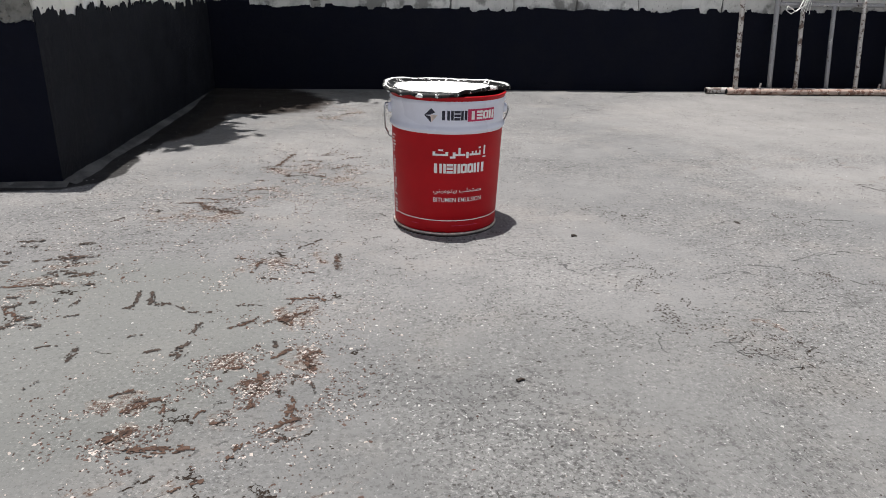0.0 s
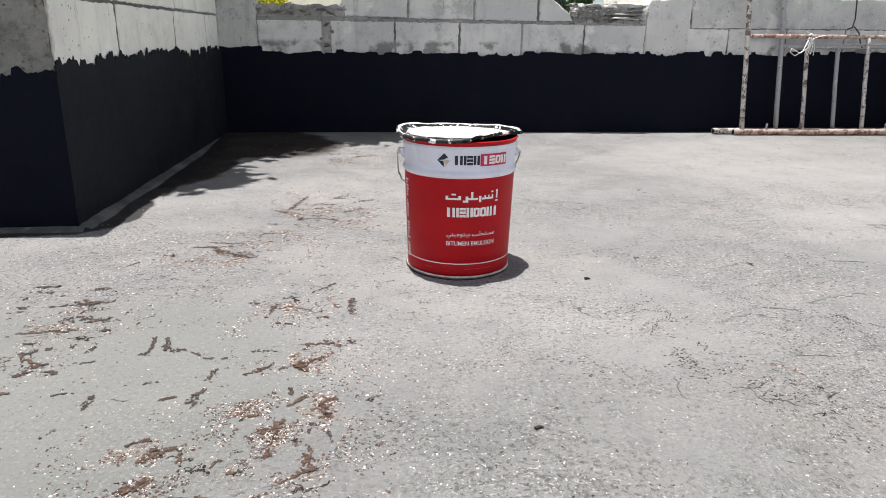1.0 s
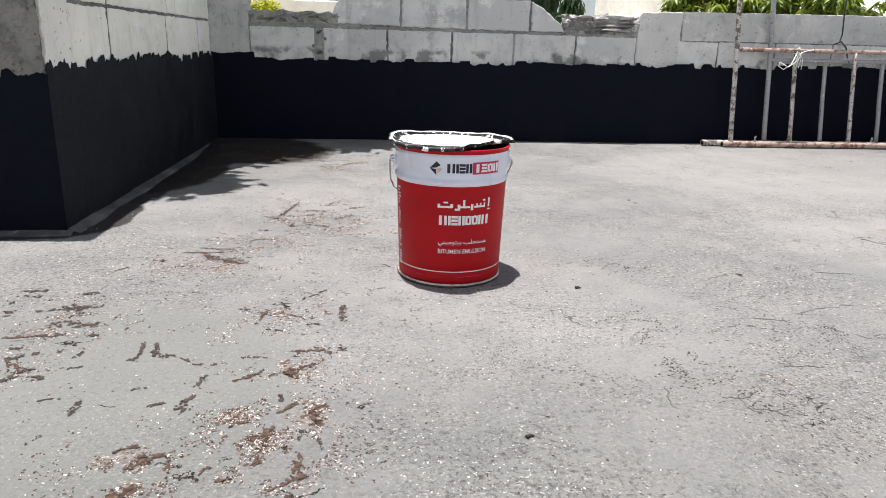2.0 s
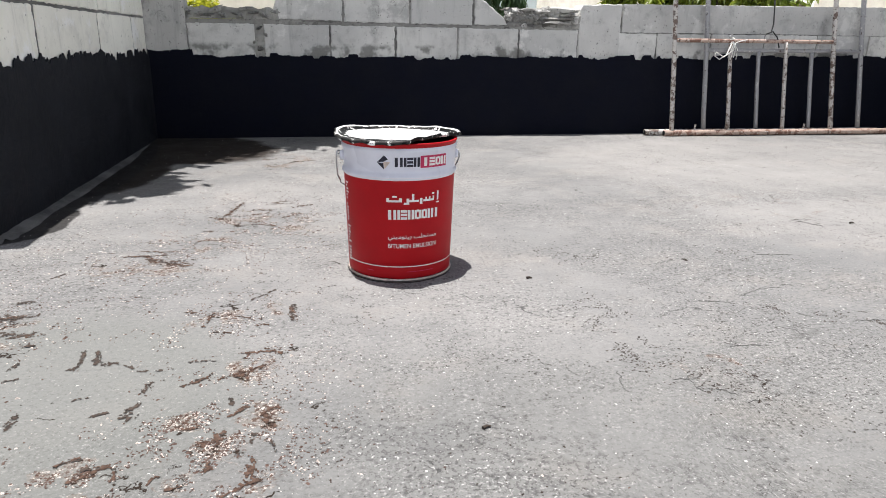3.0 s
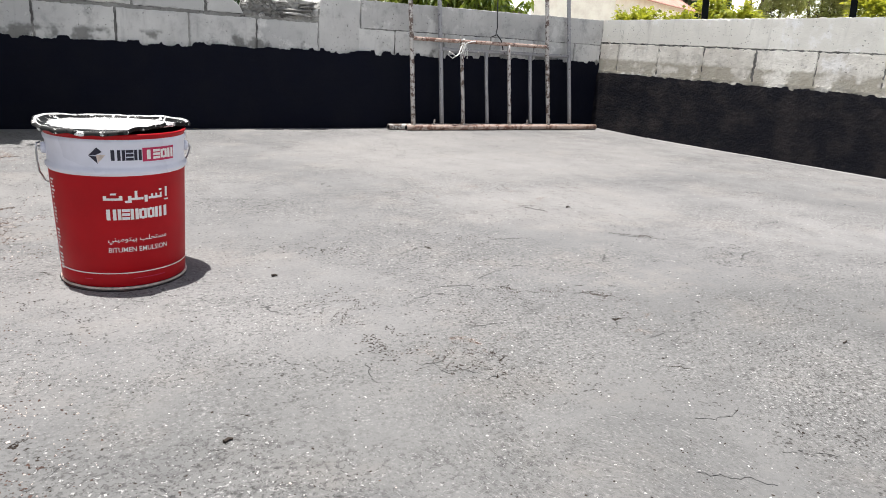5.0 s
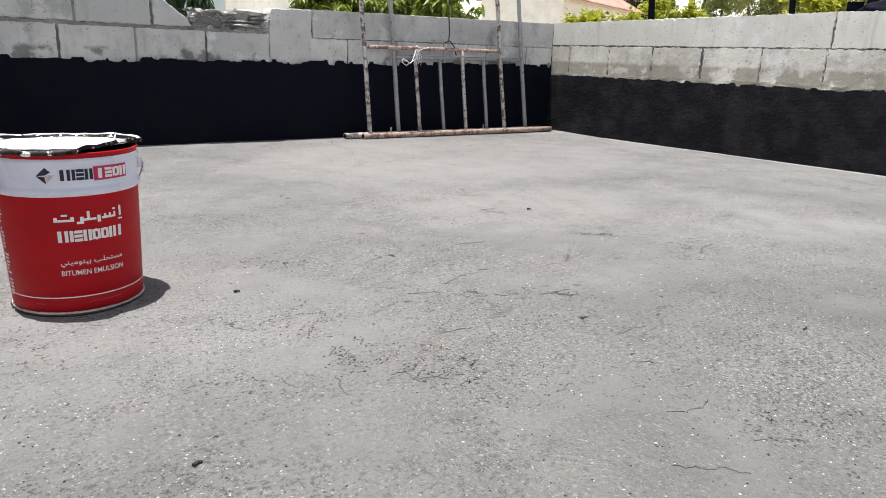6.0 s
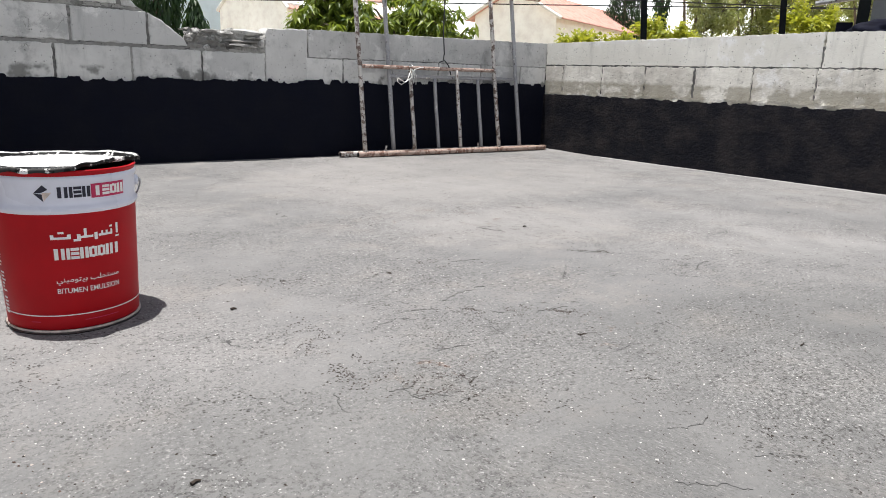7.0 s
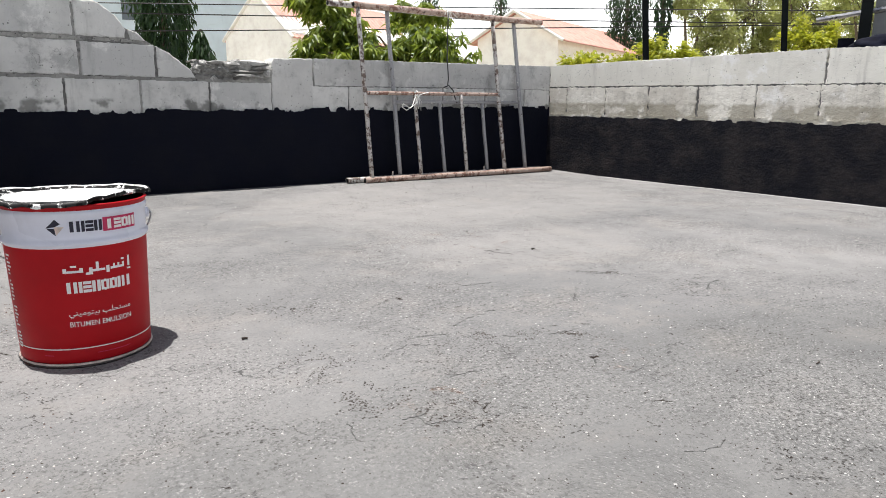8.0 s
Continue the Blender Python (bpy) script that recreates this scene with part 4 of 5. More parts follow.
for i in range(26):
    y = 0.035 + i * 0.0082
    if i % 7 != 5:
        bar(-0.196, -0.196 + rng.uniform(0.008, 0.020), y, y + 0.0042, bm)
part("small_print", wrap(bm, 0.0009), M_PRINT, bucket, "column of tiny white print")["kind"] = "stuff"
part("small_print", wrap(bar(0.0, 0.075, 0.0255, 0.0268), 0.0009), M_CRIMSON, bucket)
part("small_print", wrap(bar(-0.11, -0.09, 0.0255, 0.0268), 0.0009), M_CRIMSON, bucket)

# crumpled lid lying loosely on the rim
LID_R, FOLD = 0.162, radians(-49)
bm = bmesh.new()
n_a, prof = 120, [(0.0, -0.0035), (0.03, -0.0035), (0.06, -0.003), (0.09, -0.002), (0.122, -0.001), (0.128, 0.001), (0.134, 0.0015), (0.14, -0.002), (0.149, -0.002), (0.153, 0.0025), (0.157, 0.005), (LID_R, 0.0035), (LID_R + 0.0015, 0.0), (LID_R, -0.004)]
fold = Vector((math.cos(FOLD), math.sin(FOLD)))
rings = []
for j, (r, z) in enumerate(prof):
    ring = []
    for k in range(n_a):
        u = 2 * math.pi * k / n_a
        edge = max(0, (r - 0.12) / 0.042)
        lug = 0.5 + 0.5 * math.sin(u * 20)
        rr = r + edge * (0.002 * noise.noise((math.cos(u) * 5, math.sin(u) * 5, 1)) + (0.002 * lug if j >= len(prof) - 2 else 0))
        x, y = rr * math.cos(u), rr * math.sin(u)
        h = z + edge * 0.003 * noise.noise((math.cos(u) * 4, math.sin(u) * 4, 7)) - (0.002 * lug if j == len(prof) - 1 else 0)
        h += 0.0012 * noise.noise((x * 22, y * 22, 2)) + (0.005 if y > 0 else 0.003) * edge * y / LID_R
        h += 0.011 * edge * (x / LID_R) ** 2 * min(1.0, max(0.0, (y + 0.06) / 0.1))
        d = x * fold.x + y * fold.y
        h += 0.006 * max(0, (d - 0.07) / 0.06) ** 2 if d < 0.13 else 0.006
        if d > 0.125:
            over = d - 0.125
            x, y = x - fold.x * over * 1.12, y - fold.y * over * 1.12
            h += over * 0.1 + 0.005 * noise.noise((x * 30, y * 30, 4))
        ring.append(bm.verts.new((x, y, h)))
    rings.append(ring)
for p, q in zip(rings[1:], rings[2:]):
    for k in range(n_a):
        bm.faces.new((p[k], p[(k + 1) % n_a], q[(k + 1) % n_a], q[k]))
bm.faces.new(rings[1])
for v in rings[0]:
    bm.verts.remove(v)
lid_mesh = mesh_of("bucket_lid", bm, M_LID, True)
lid = tagged(new("bucket_lid", lid_mesh), "crumpled white metal lid smeared black, loose on the bucket", "lid")
lid.matrix_world = pose(BX - 0.003, BY - 0.005, 0.3555, -0.9, 0.9, 0)

# ---- scaffolding frames leaning on the back wall ----
def scaffold_frame(x_post, y0, lean, slant, bottom, top, mid_z, rungs, light, label):
    """A welded tube frame set on its long side. bottom, top: ends of its long tubes along x from the first post."""
    f = thing("scaffold_frame", label, "scaffolding", "scaffold frames", at=(x_post, y0, slab_height(x_post + 0.5, y0) + 0.022))
    wide, high = 1.195, 1.168
    up = Vector((0, lean, 1)).normalized()

    def at(x, z):
        return (x * (1 - 0.026 * z) + slant * z, up.y * z, up.z * z)

    def bent(a, b, n=8, amount=0.003):
        a, b = Vector(a), Vector(b)
        return [a.lerp(b, i / n) + Vector((amount * noise.noise((i * 0.4, x_post, a.x * 3)), amount * noise.noise((i * 0.4, 5, a.x)), 0)) for i in range(n + 1)]
    part("long_tube", tube(bent(at(bottom[0], 0), at(bottom[1], 0)), 0.02, 14), M_PIPE_RED if light else M_PIPE, f, "rusty red-oxide tube", True)
    part("long_tube", tube(bent(at(top[0], high), at(top[1], high)), 0.021, 14), M_PIPE_RED if light else M_PIPE, f, "rusty tube", True)
    for x in (0, wide):
        part("post", tube(bent(at(x, 0.015), at(x, high - 0.015)), 0.0155, 12), M_PIPE if light else M_PIPE_GREY, f, "paint-flecked tube", True)
    part("cross_bar", tube(bent(at(0.012, mid_z), at(wide - 0.012, mid_z + 0.006)), 0.0135, 12), M_PIPE_RED if light else M_PIPE_GREY, f, "", True)
    for x in rungs:
        part("rung", tube(bent(at(x, 0.015), at(x, mid_z)), 0.0132, 12), M_PIPE if light else M_PIPE_GREY, f, "", True)
    # open tube ends: dark discs stand for the shaded hollows
    for xs, z in ((bottom, 0), (top, high)):
        for s, x in zip((-1, 1), xs):
            c = Vector(at(x + s * 0.0005, z))
            part("tube_end", tube([c, c + Vector((s * 0.0015, 0, 0))], 0.016, 12), M_STEEL, f, "dark disc for a shaded tube hollow")
    # coupling pins
    for x in (0.16, 0.98):
        a = Vector(at(x, 0))
        part("lock_pin", tube([a + Vector((0, -0.004, 0.02)), a + Vector((0.004, -0.004, 0.055))], 0.006, 8), M_PIPE, f)
    return f


front = scaffold_frame(2.132, 4.405, 0.105, -0.026, (-0.056, 1.69), (-0.03, 1.72), 0.590, (0.408, 0.822), True, "rusty paint-flecked scaffold frame leaning on the wall")
scaffold_frame(2.386, 4.447, 0.105, -0.03, (-0.425, 1.35), (-0.46, 1.25), 0.530, (0.393, 0.8), False, "grey weathered scaffold frame leaning behind another one")

# string knotted to the front frame, and a cable hanging from its top tube
string = thing("string", "white plastic string knotted round a scaffold tube", "string", at=(2.52, 4.462, 0.612))
rng = random.Random(3)
loop = [(0.012 * math.cos(u) + 0.0, 0.024 * math.sin(u), 0.004 * u - 0.02) for u in (2 * math.pi * k / 10 for k in range(26))]
part("knot", tube(loop, 0.0032, 6), M_STRING, string, "", True)
bow = [(-0.01, -0.02, -0.01), (-0.04, -0.026, -0.075), (-0.09, -0.03, -0.105), (-0.125, -0.03, -0.085), (-0.12, -0.03, -0.06), (-0.06, -0.03, -0.09), (0.0, -0.026, -0.05), (0.02, -0.022, 0.0), (0.06, -0.02, 0.012), (0.1, -0.02, 0.02)]
part("bow", tube(bow, 0.0032, 6), M_STRING, string, "", True)
for k in range(4):
    part("loose_end", tube([(0.005, -0.022, 0.0), (-0.01 + 0.014 * k, -0.03, -0.04), (-0.03 + 0.02 * k, -0.03, -0.095 - 0.01 * (k % 2))], 0.002, 5), M_STRING, string)
hang = thing("hanging_cable", "short black cable hanging from a scaffold tube", "cable", at=(2.822, 4.522, 1.185))
part("cable", tube([(0.0, 0.0, 0.03), (0.006, -0.026, 0.01), (0.002, -0.026, -0.12), (-0.004, -0.03, -0.3), (0.0, -0.045, -0.45), (-0.02, -0.06, -0.505), (-0.055, -0.062, -0.515), (-0.01, -0.062, -0.498), (0.03, -0.062, -0.535), (0.055, -0.06, -0.60)], 0.0045, 7), M_WIRE, hang, "", True)
scrap = thing("string_scrap", "frayed white string tied to the top scaffold tube", "string", at=(2.83, 4.522, 1.2))
for k in range(6):
    a = rng.uniform(-1, 1)
    part("strand", tube([(0, -0.01, 0.02), (0.03 * a, -0.03, 0.0), (0.06 * a + 0.02, -0.035, -0.06 + 0.05 * rng.random())], 0.002, 5), M_STRING, scrap)

# ---- litter and grit on the floor ----
rng = random.Random(11)


def litter(name, label, category, x, y, pts, r, mat):
    ob = tagged(new(name, mesh_of(name, tube(pts, r, 6, taper=0.5), mat)), label, category)
    ob.location = (x, y, slab_height(x, y) + r * 0.8)


litter("pebble", "small black bitumen crumb on the floor", "pebble", 0.018, 1.148, [(0, 0, 0), (0.008, 0.004, 0.001), (0.014, 0.003, 0)], 0.0032, M_TWIG)
litter("pebble", "dark crumb of dried bitumen on the floor", "pebble", 0.311, 1.835, [(0, 0, 0), (0.007, 0.002, 0.001), (0.013, -0.002, 0)], 0.004, M_TWIG)
litter("pebble", "tiny dark crumb lying on the floor", "pebble", 1.622, 2.226, [(-0.006, 0, 0), (0.0, 0.003, 0.002), (0.009, 0.0, 0.0)], 0.0038, M_TWIG)
litter("twig", "curled dry leaf stalk on the floor", "twig", 1.338, 0.972, [(-0.013, -0.003, 0), (0.0, -0.003, 0.002), (0.012, 0.005, 0.0)], 0.0017, M_TWIG)


def stroke(x0, y0, x1, y1, w, bow, seed):
    """A ragged thread of dried film between two places of the floor, highest along its middle."""
    r = random.Random(seed)
    a, b = Vector((x0, y0, 0)), Vector((x1, y1, 0))
    side = Vector((a.y - b.y, b.x - a.x, 0))
    n = max(6, int(side.length / 0.0035))
    side.normalize()
    bm, rows = bmesh.new(), []
    for i in range(n + 1):
        f = i / n
        c = a.lerp(b, f) + side * ((b - a).length * bow * 4 * f * (1 - f) + 0.012 * noise.noise((f * n * 0.12, seed, 0)) + 0.007 * noise.noise((f * n * 0.5, seed, 2)))
        k = w * (0.25 + 0.75 * min(1, 6 * f, 6 * (1 - f))) * max(0.04, 0.4 + 1.5 * noise.noise((f * n * 0.23, seed, 5)) + 1.2 * noise.noise((f * n * 0.7, seed, 8)))
        if noise.noise((i * 0.3, seed, 11)) < -0.08:
            k *= 0.06
        z = slab_height(c.x, c.y)
        rows.append([bm.verts.new(c + side * k * s + Vector((0, 0, z + h))) for s, h in ((-0.2 - r.uniform(0, 1.1), -0.0005), (r.uniform(-0.2, 0.2), 0.0012 + k * r.uniform(0.05, 0.3)), (0.2 + r.uniform(0, 1.1), -0.0005))])
    for p, q in zip(rows, rows[1:]):
        for j in range(2):
            bm.faces.new((p[j], q[j], q[j + 1], p[j + 1]))
    return bm


def flake(x0, y0, x1, y1, w, bow, seed):
    """A torn patch of dried film between two places of the floor: ragged edges, holes and slightly curled cells."""
    a, b = Vector((x0, y0, 0)), Vector((x1, y1, 0))
    length = (b - a).length + w
    along = (b - a).normalized()
    side = Vector((-along.y, along.x, 0))
    cell = 0.0026 + 0.0009 * max(0.0, y0 - 1.6)
    half = w * 1.7
    nu, nv = int(length / cell) + 2, int(2 * half / cell) + 2
    bm, made = bmesh.new(), {}

    def corner(i, j):
        if (i, j) not in made:
            u, v = i * cell - w * 0.5, j * cell - half
            c = a + along * u + side * (v + length * bow * 4 * (u / length) * (1 - u / length))
            c += Vector((noise.noise((i * 1.7, j * 2.3, seed)), noise.noise((i * 2.1, j * 1.3, seed + 9)), 0)) * cell * 0.55
            made[i, j] = bm.verts.new((c.x, c.y, slab_height(c.x, c.y) + 0.0012 + 0.0022 * max(0.0, noise.noise((c.x * 60, c.y * 60, seed)))))
        return made[i, j]
    for i in range(nu):
        for j in range(nv):
            u, v = ((i + 0.5) * cell - w * 0.5) / length, abs((j + 0.5) * cell - half) / half
            body = 0.62 - v * 1.3 - 0.9 * max(0.0, abs(u - 0.5) * 2 - 0.6)
            body += 0.95 * noise.noise((i * cell * 75, j * cell * 110, seed)) + 0.75 * noise.noise((i * cell * 190, j * cell * 260, seed + 3))
            if body > 0.42:
                bm.faces.new((corner(i, j), corner(i + 1, j), corner(i + 1, j + 1), corner(i, j + 1)))
    if not bm.faces:
        bm.faces.new((corner(0, 0), corner(1, 0), corner(1, 1), corner(0, 1)))
    return bm


M_FILM = make_plain("dried_film", (0.035, 0.023, 0.017), 0.8, 0.0, 0.7, 90)
M_FILM_BROWN = make_plain("brown_film", (0.07, 0.043, 0.032), 0.85, 0.0, 0.75, 120, 0.3, 0.0, 0.2)
M_CRACK = make_plain("crack_filling", (0.12, 0.119, 0.115), 0.9, 0.0, 0.5, 120)
FLAKES_BY_RETURN = ((-0.918, 1.764, -0.874, 1.742, 0.0167, 0), (-0.877, 1.749, -0.834, 1.761, 0.0083, 0), (-0.971, 1.733, -0.912, 1.744, 0.0067, 0), (-0.88, 1.672, -0.85, 1.664, 0.0117, 0), (-0.85, 1.64, -0.804, 1.662, 0.0075, 0), (-0.901, 1.648, -0.888, 1.654, 0.0133, 0), (-0.918, 1.597, -0.86, 1.6, 0.0083, 0), (-0.805, 1.597, -0.783, 1.596, 0.0100, 0), (-0.918, 1.489, -0.895, 1.498, 0.0117, 0), (-0.878, 1.402, -0.852, 1.439, 0.0117, 0), (-0.83, 1.412, -0.821, 1.411, 0.0117, 0), (-0.838, 1.509, -0.826, 1.524, 0.0058, 0), (-0.799, 1.441, -0.765, 1.448, 0.0058, 0), (-0.794, 1.478, -0.782, 1.511, 0.0050, 0), (-0.926, 1.539, -0.909, 1.538, 0.0058, 0))
FLAKES_BEFORE_RETURN = ((-0.871, 1.516, -0.852, 1.51, 0.0058, 0), (-0.715, 1.273, -0.714, 1.32, 0.0067, 0), (-0.671, 1.491, -0.675, 1.553, 0.0050, 0), (-0.64, 1.479, -0.65, 1.546, 0.0058, 0), (-0.635, 1.494, -0.621, 1.488, 0.0083, 0), (-0.689, 1.467, -0.673, 1.481, 0.0050, 0), (-1.05, 1.871, -0.995, 1.87, 0.0092, 0), (-1.027, 1.84, -0.996, 1.832, 0.0083, 0), (-0.913, 1.847, -0.874, 1.85, 0.0067, 0), (-0.546, 1.266, -0.533, 1.317, 0.0092, 0), (-0.598, 1.291, -0.575, 1.304, 0.0042, 0), (-0.532, 1.348, -0.524, 1.398, 0.0058, 0), (-1.027, 1.742, -1.01, 1.734, 0.0083, 0), (-1.038, 1.776, -1.035, 1.804, 0.0050, 0))
FLAKES_NEAR = ((-0.716, 1.276, -0.714, 1.317, 0.0031, 0), (-0.916, 1.84, -0.874, 1.844, 0.0046, 0), (-0.669, 1.496, -0.675, 1.547, 0.0045, 0), (-0.639, 1.487, -0.648, 1.537, 0.0037, 0), (-0.638, 1.5, -0.563, 1.451, 0.0030, 0.1), (-0.563, 1.451, -0.496, 1.449, 0.0029, -0.1), (-0.483, 1.375, -0.425, 1.414, 0.0041, -0.1), (-0.536, 1.35, -0.53, 1.399, 0.0027, 0), (-0.53, 1.399, -0.499, 1.4, 0.0021, 0.1), (-0.649, 1.344, -0.612, 1.356, 0.0020, 0.2), (-0.474, 1.472, -0.423, 1.467, 0.0037, 0), (-0.381, 1.784, -0.325, 1.851, 0.0045, 0), (-0.285, 1.642, -0.279, 1.736, 0.0066, 0), (-0.6, 1.292, -0.575, 1.302, 0.0032, 0))
FLAKES_MIDDLE = ((-0.549, 1.292, -0.531, 1.316, 0.0038, 0), (-0.612, 1.158, -0.575, 1.173, 0.0040, 0), (-0.571, 1.143, -0.54, 1.142, 0.0050, 0), (-0.443, 1.61, -0.398, 1.593, 0.0032, 0), (-0.686, 2.153, -0.579, 2.08, 0.0066, 0), (-0.885, 2.013, -0.861, 2.05, 0.0041, 0), (-0.791, 1.32, -0.75, 1.33, 0.0020, 0.1), (-0.745, 1.189, -0.731, 1.216, 0.0017, 0), (-0.974, 1.569, -0.96, 1.591, 0.0031, 0), (-0.381, 1.329, -0.376, 1.289, 0.0033, 0), (-0.336, 1.202, -0.338, 1.174, 0.0030, 0), (-0.307, 1.172, -0.301, 1.145, 0.0040, 0), (-0.394, 1.179, -0.385, 1.205, 0.0041, 0))
FLAKES_FAR = ((-0.67, 2.154, -0.572, 2.097, 0.008, 0), (-0.726, 2.23, -0.609, 2.212, 0.007, 0), (-0.586, 2.306, -0.507, 2.326, 0.006, 0), (-0.479, 2.609, -0.379, 2.648, 0.008, 0), (-0.396, 2.779, -0.277, 2.799, 0.007, 0), (-0.352, 3.706, -0.204, 3.764, 0.01, 0), (-0.496, 3.794, -0.368, 3.842, 0.01, 0))
FLAKES_BROWN = ((-0.547, 1.019, -0.466, 1.016, 0.018, 0.03), (-0.581, 1.035, -0.555, 1.06, 0.014, 0.05), (-0.574, 1.118, -0.539, 1.144, 0.009, 0), (-0.333, 1.127, -0.332, 1.069, 0.008, 0.05), (-0.469, 0.932, -0.432, 0.949, 0.006, 0), (-0.371, 1.041, -0.338, 1.075, 0.007, 0), (-0.408, 0.991, -0.393, 1.018, 0.008, 0), (-0.407, 1.177, -0.376, 1.206, 0.009, 0), (-0.335, 1.245, -0.304, 1.274, 0.008, 0), (-0.381, 1.392, -0.351, 1.416, 0.007, 0), (-0.899, 1.754, -0.86, 1.758, 0.012, 0), (-0.908, 1.485, -0.86, 1.436, 0.011, 0), (-0.942, 1.349, -0.863, 1.339, 0.011, 0), (-0.853, 1.643, -0.784, 1.648, 0.009, 0), (-0.964, 1.591, -0.904, 1.596, 0.009, 0))
FLAKES_STRIP = ((-0.406, 1.69, -0.371, 1.675, 0.006, 0), (-0.358, 1.63, -0.334, 1.635, 0.005, 0), (-0.409, 1.392, -0.335, 1.429, 0.012, 0), (-0.383, 1.493, -0.313, 1.497, 0.008, 0), (-0.469, 1.635, -0.456, 1.712, 0.008, 0), (-0.527, 1.728, -0.49, 1.727, 0.007, 0), (-0.289, 1.74, -0.279, 1.639, 0.009, 0), (-0.431, 1.609, -0.402, 1.598, 0.005, 0), (-0.473, 1.374, -0.447, 1.385, 0.005, 0), (-0.447, 1.385, -0.423, 1.411, 0.006, 0), (-0.336, 1.514, -0.306, 1.486, 0.01, 0), (-0.383, 1.413, -0.36, 1.389, 0.01, 0), (-0.576, 1.111, -0.539, 1.143, 0.011, 0), (-0.612, 1.158, -0.585, 1.172, 0.007, 0), (-0.459, 1.223, -0.423, 1.232, 0.009, 0), (-0.427, 1.177, -0.384, 1.191, 0.01, 0), (-0.397, 1.218, -0.381, 1.158, 0.008, 0), (-0.379, 1.251, -0.357, 1.282, 0.01, 0), (-0.334, 1.274, -0.309, 1.218, 0.012, 0), (-0.401, 1.103, -0.391, 1.122, 0.01, 0), (-0.35, 1.069, -0.323, 1.071, 0.008, 0), (-0.338, 1.075, -0.332, 1.128, 0.01, 0))
FLAKES_PATCH = ((-0.473, 1.082, -0.464, 1.103, 0.008, 0), (-0.447, 1.074, -0.427, 1.077, 0.007, 0), (-0.574, 1.061, -0.559, 1.064, 0.012, 0), (-0.521, 1.102, -0.519, 1.136, 0.005, 0), (-0.519, 1.075, -0.514, 1.086, 0.005, 0), (-0.571, 2.608, -0.515, 2.568, 0.012, 0), (-0.529, 2.581, -0.478, 2.819, 0.016, 0), (-0.427, 2.695, -0.379, 2.69, 0.015, 0), (-0.394, 2.491, -0.352, 2.473, 0.013, 0), (-0.344, 2.569, -0.266, 2.625, 0.015, 0), (-0.76, 2.182, -0.64, 2.186, 0.011, 0), (-0.693, 2.187, -0.648, 2.104, 0.016, 0), (-0.629, 2.1, -0.591, 2.085, 0.012, 0), (-0.585, 2.082, -0.565, 2.081, 0.018, 0), (-0.378, 2.801, -0.322, 2.828, 0.012, 0), (-0.277, 2.734, -0.235, 2.753, 0.012, 0), (-0.441, 2.534, -0.409, 2.529, 0.012, 0), (-0.573, 2.434, -0.554, 2.429, 0.015, 0))
CRACKS_NEAR = ((0.318, 1.306, 0.296, 1.237, 0.002, 0.05), (0.458, 1.273, 0.436, 1.204, 0.003, -0.2), (0.487, 1.152, 0.529, 1.171, 0.003, 0), (0.866, 1.364, 0.812, 1.294, 0.002, 0.05), (0.949, 1.291, 0.895, 1.232, 0.002, 0), (0.773, 0.758, 0.815, 0.746, 0.003, 0), (0.815, 0.736, 0.857, 0.714, 0.003, 0), (0.733, 0.892, 0.827, 0.878, 0.0025, -0.15), (0.605, 0.784, 0.688, 0.71, 0.002, 0), (0.595, 1.37, 0.678, 1.368, 0.0025, 0), (0.437, 1.224, 0.488, 1.182, 0.0022, 0.1), (0.468, 1.263, 0.406, 1.255, 0.0022, 0.1))
CRACKS_FAR = ((1.453, 2.284, 1.495, 2.214, 0.002, 0), (1.504, 1.834, 1.578, 1.802, 0.003, 0), (0.857, 1.514, 0.878, 1.484, 0.003, 0), (1.673, 1.477, 1.814, 1.535, 0.002, 0.1), (1.051, 1.94, 1.156, 1.919, 0.0025, 0), (0.951, 1.442, 1.056, 1.44, 0.0022, 0.05), (0.796, 1.636, 0.975, 1.682, 0.003, 0.05), (0.671, 1.618, 0.744, 1.597, 0.003, 0))
for i, row in enumerate(FLAKES_BY_RETURN + FLAKES_BEFORE_RETURN + FLAKES_NEAR + FLAKES_MIDDLE):
    part("dried_flake", flake(*row[:4], row[4] * 1.5, row[5], 300 + i), M_FILM, floor, "thin dark brown flake of dried film" if i == 0 else "")
for i, row in enumerate(FLAKES_BROWN + FLAKES_FAR + FLAKES_STRIP + FLAKES_PATCH):
    part("dried_flake", flake(*row[:4], row[4] * 1.0, row[5], 350 + i), M_FILM_BROWN, floor, "rust brown flake of dried film" if i == 0 else "")
for i, row in enumerate(CRACKS_NEAR + CRACKS_FAR):
    part("crack", stroke(*row[:4], row[4] * 0.45, row[5], 500 + i), M_CRACK, floor, "thin dark crack" if i == 0 else "")


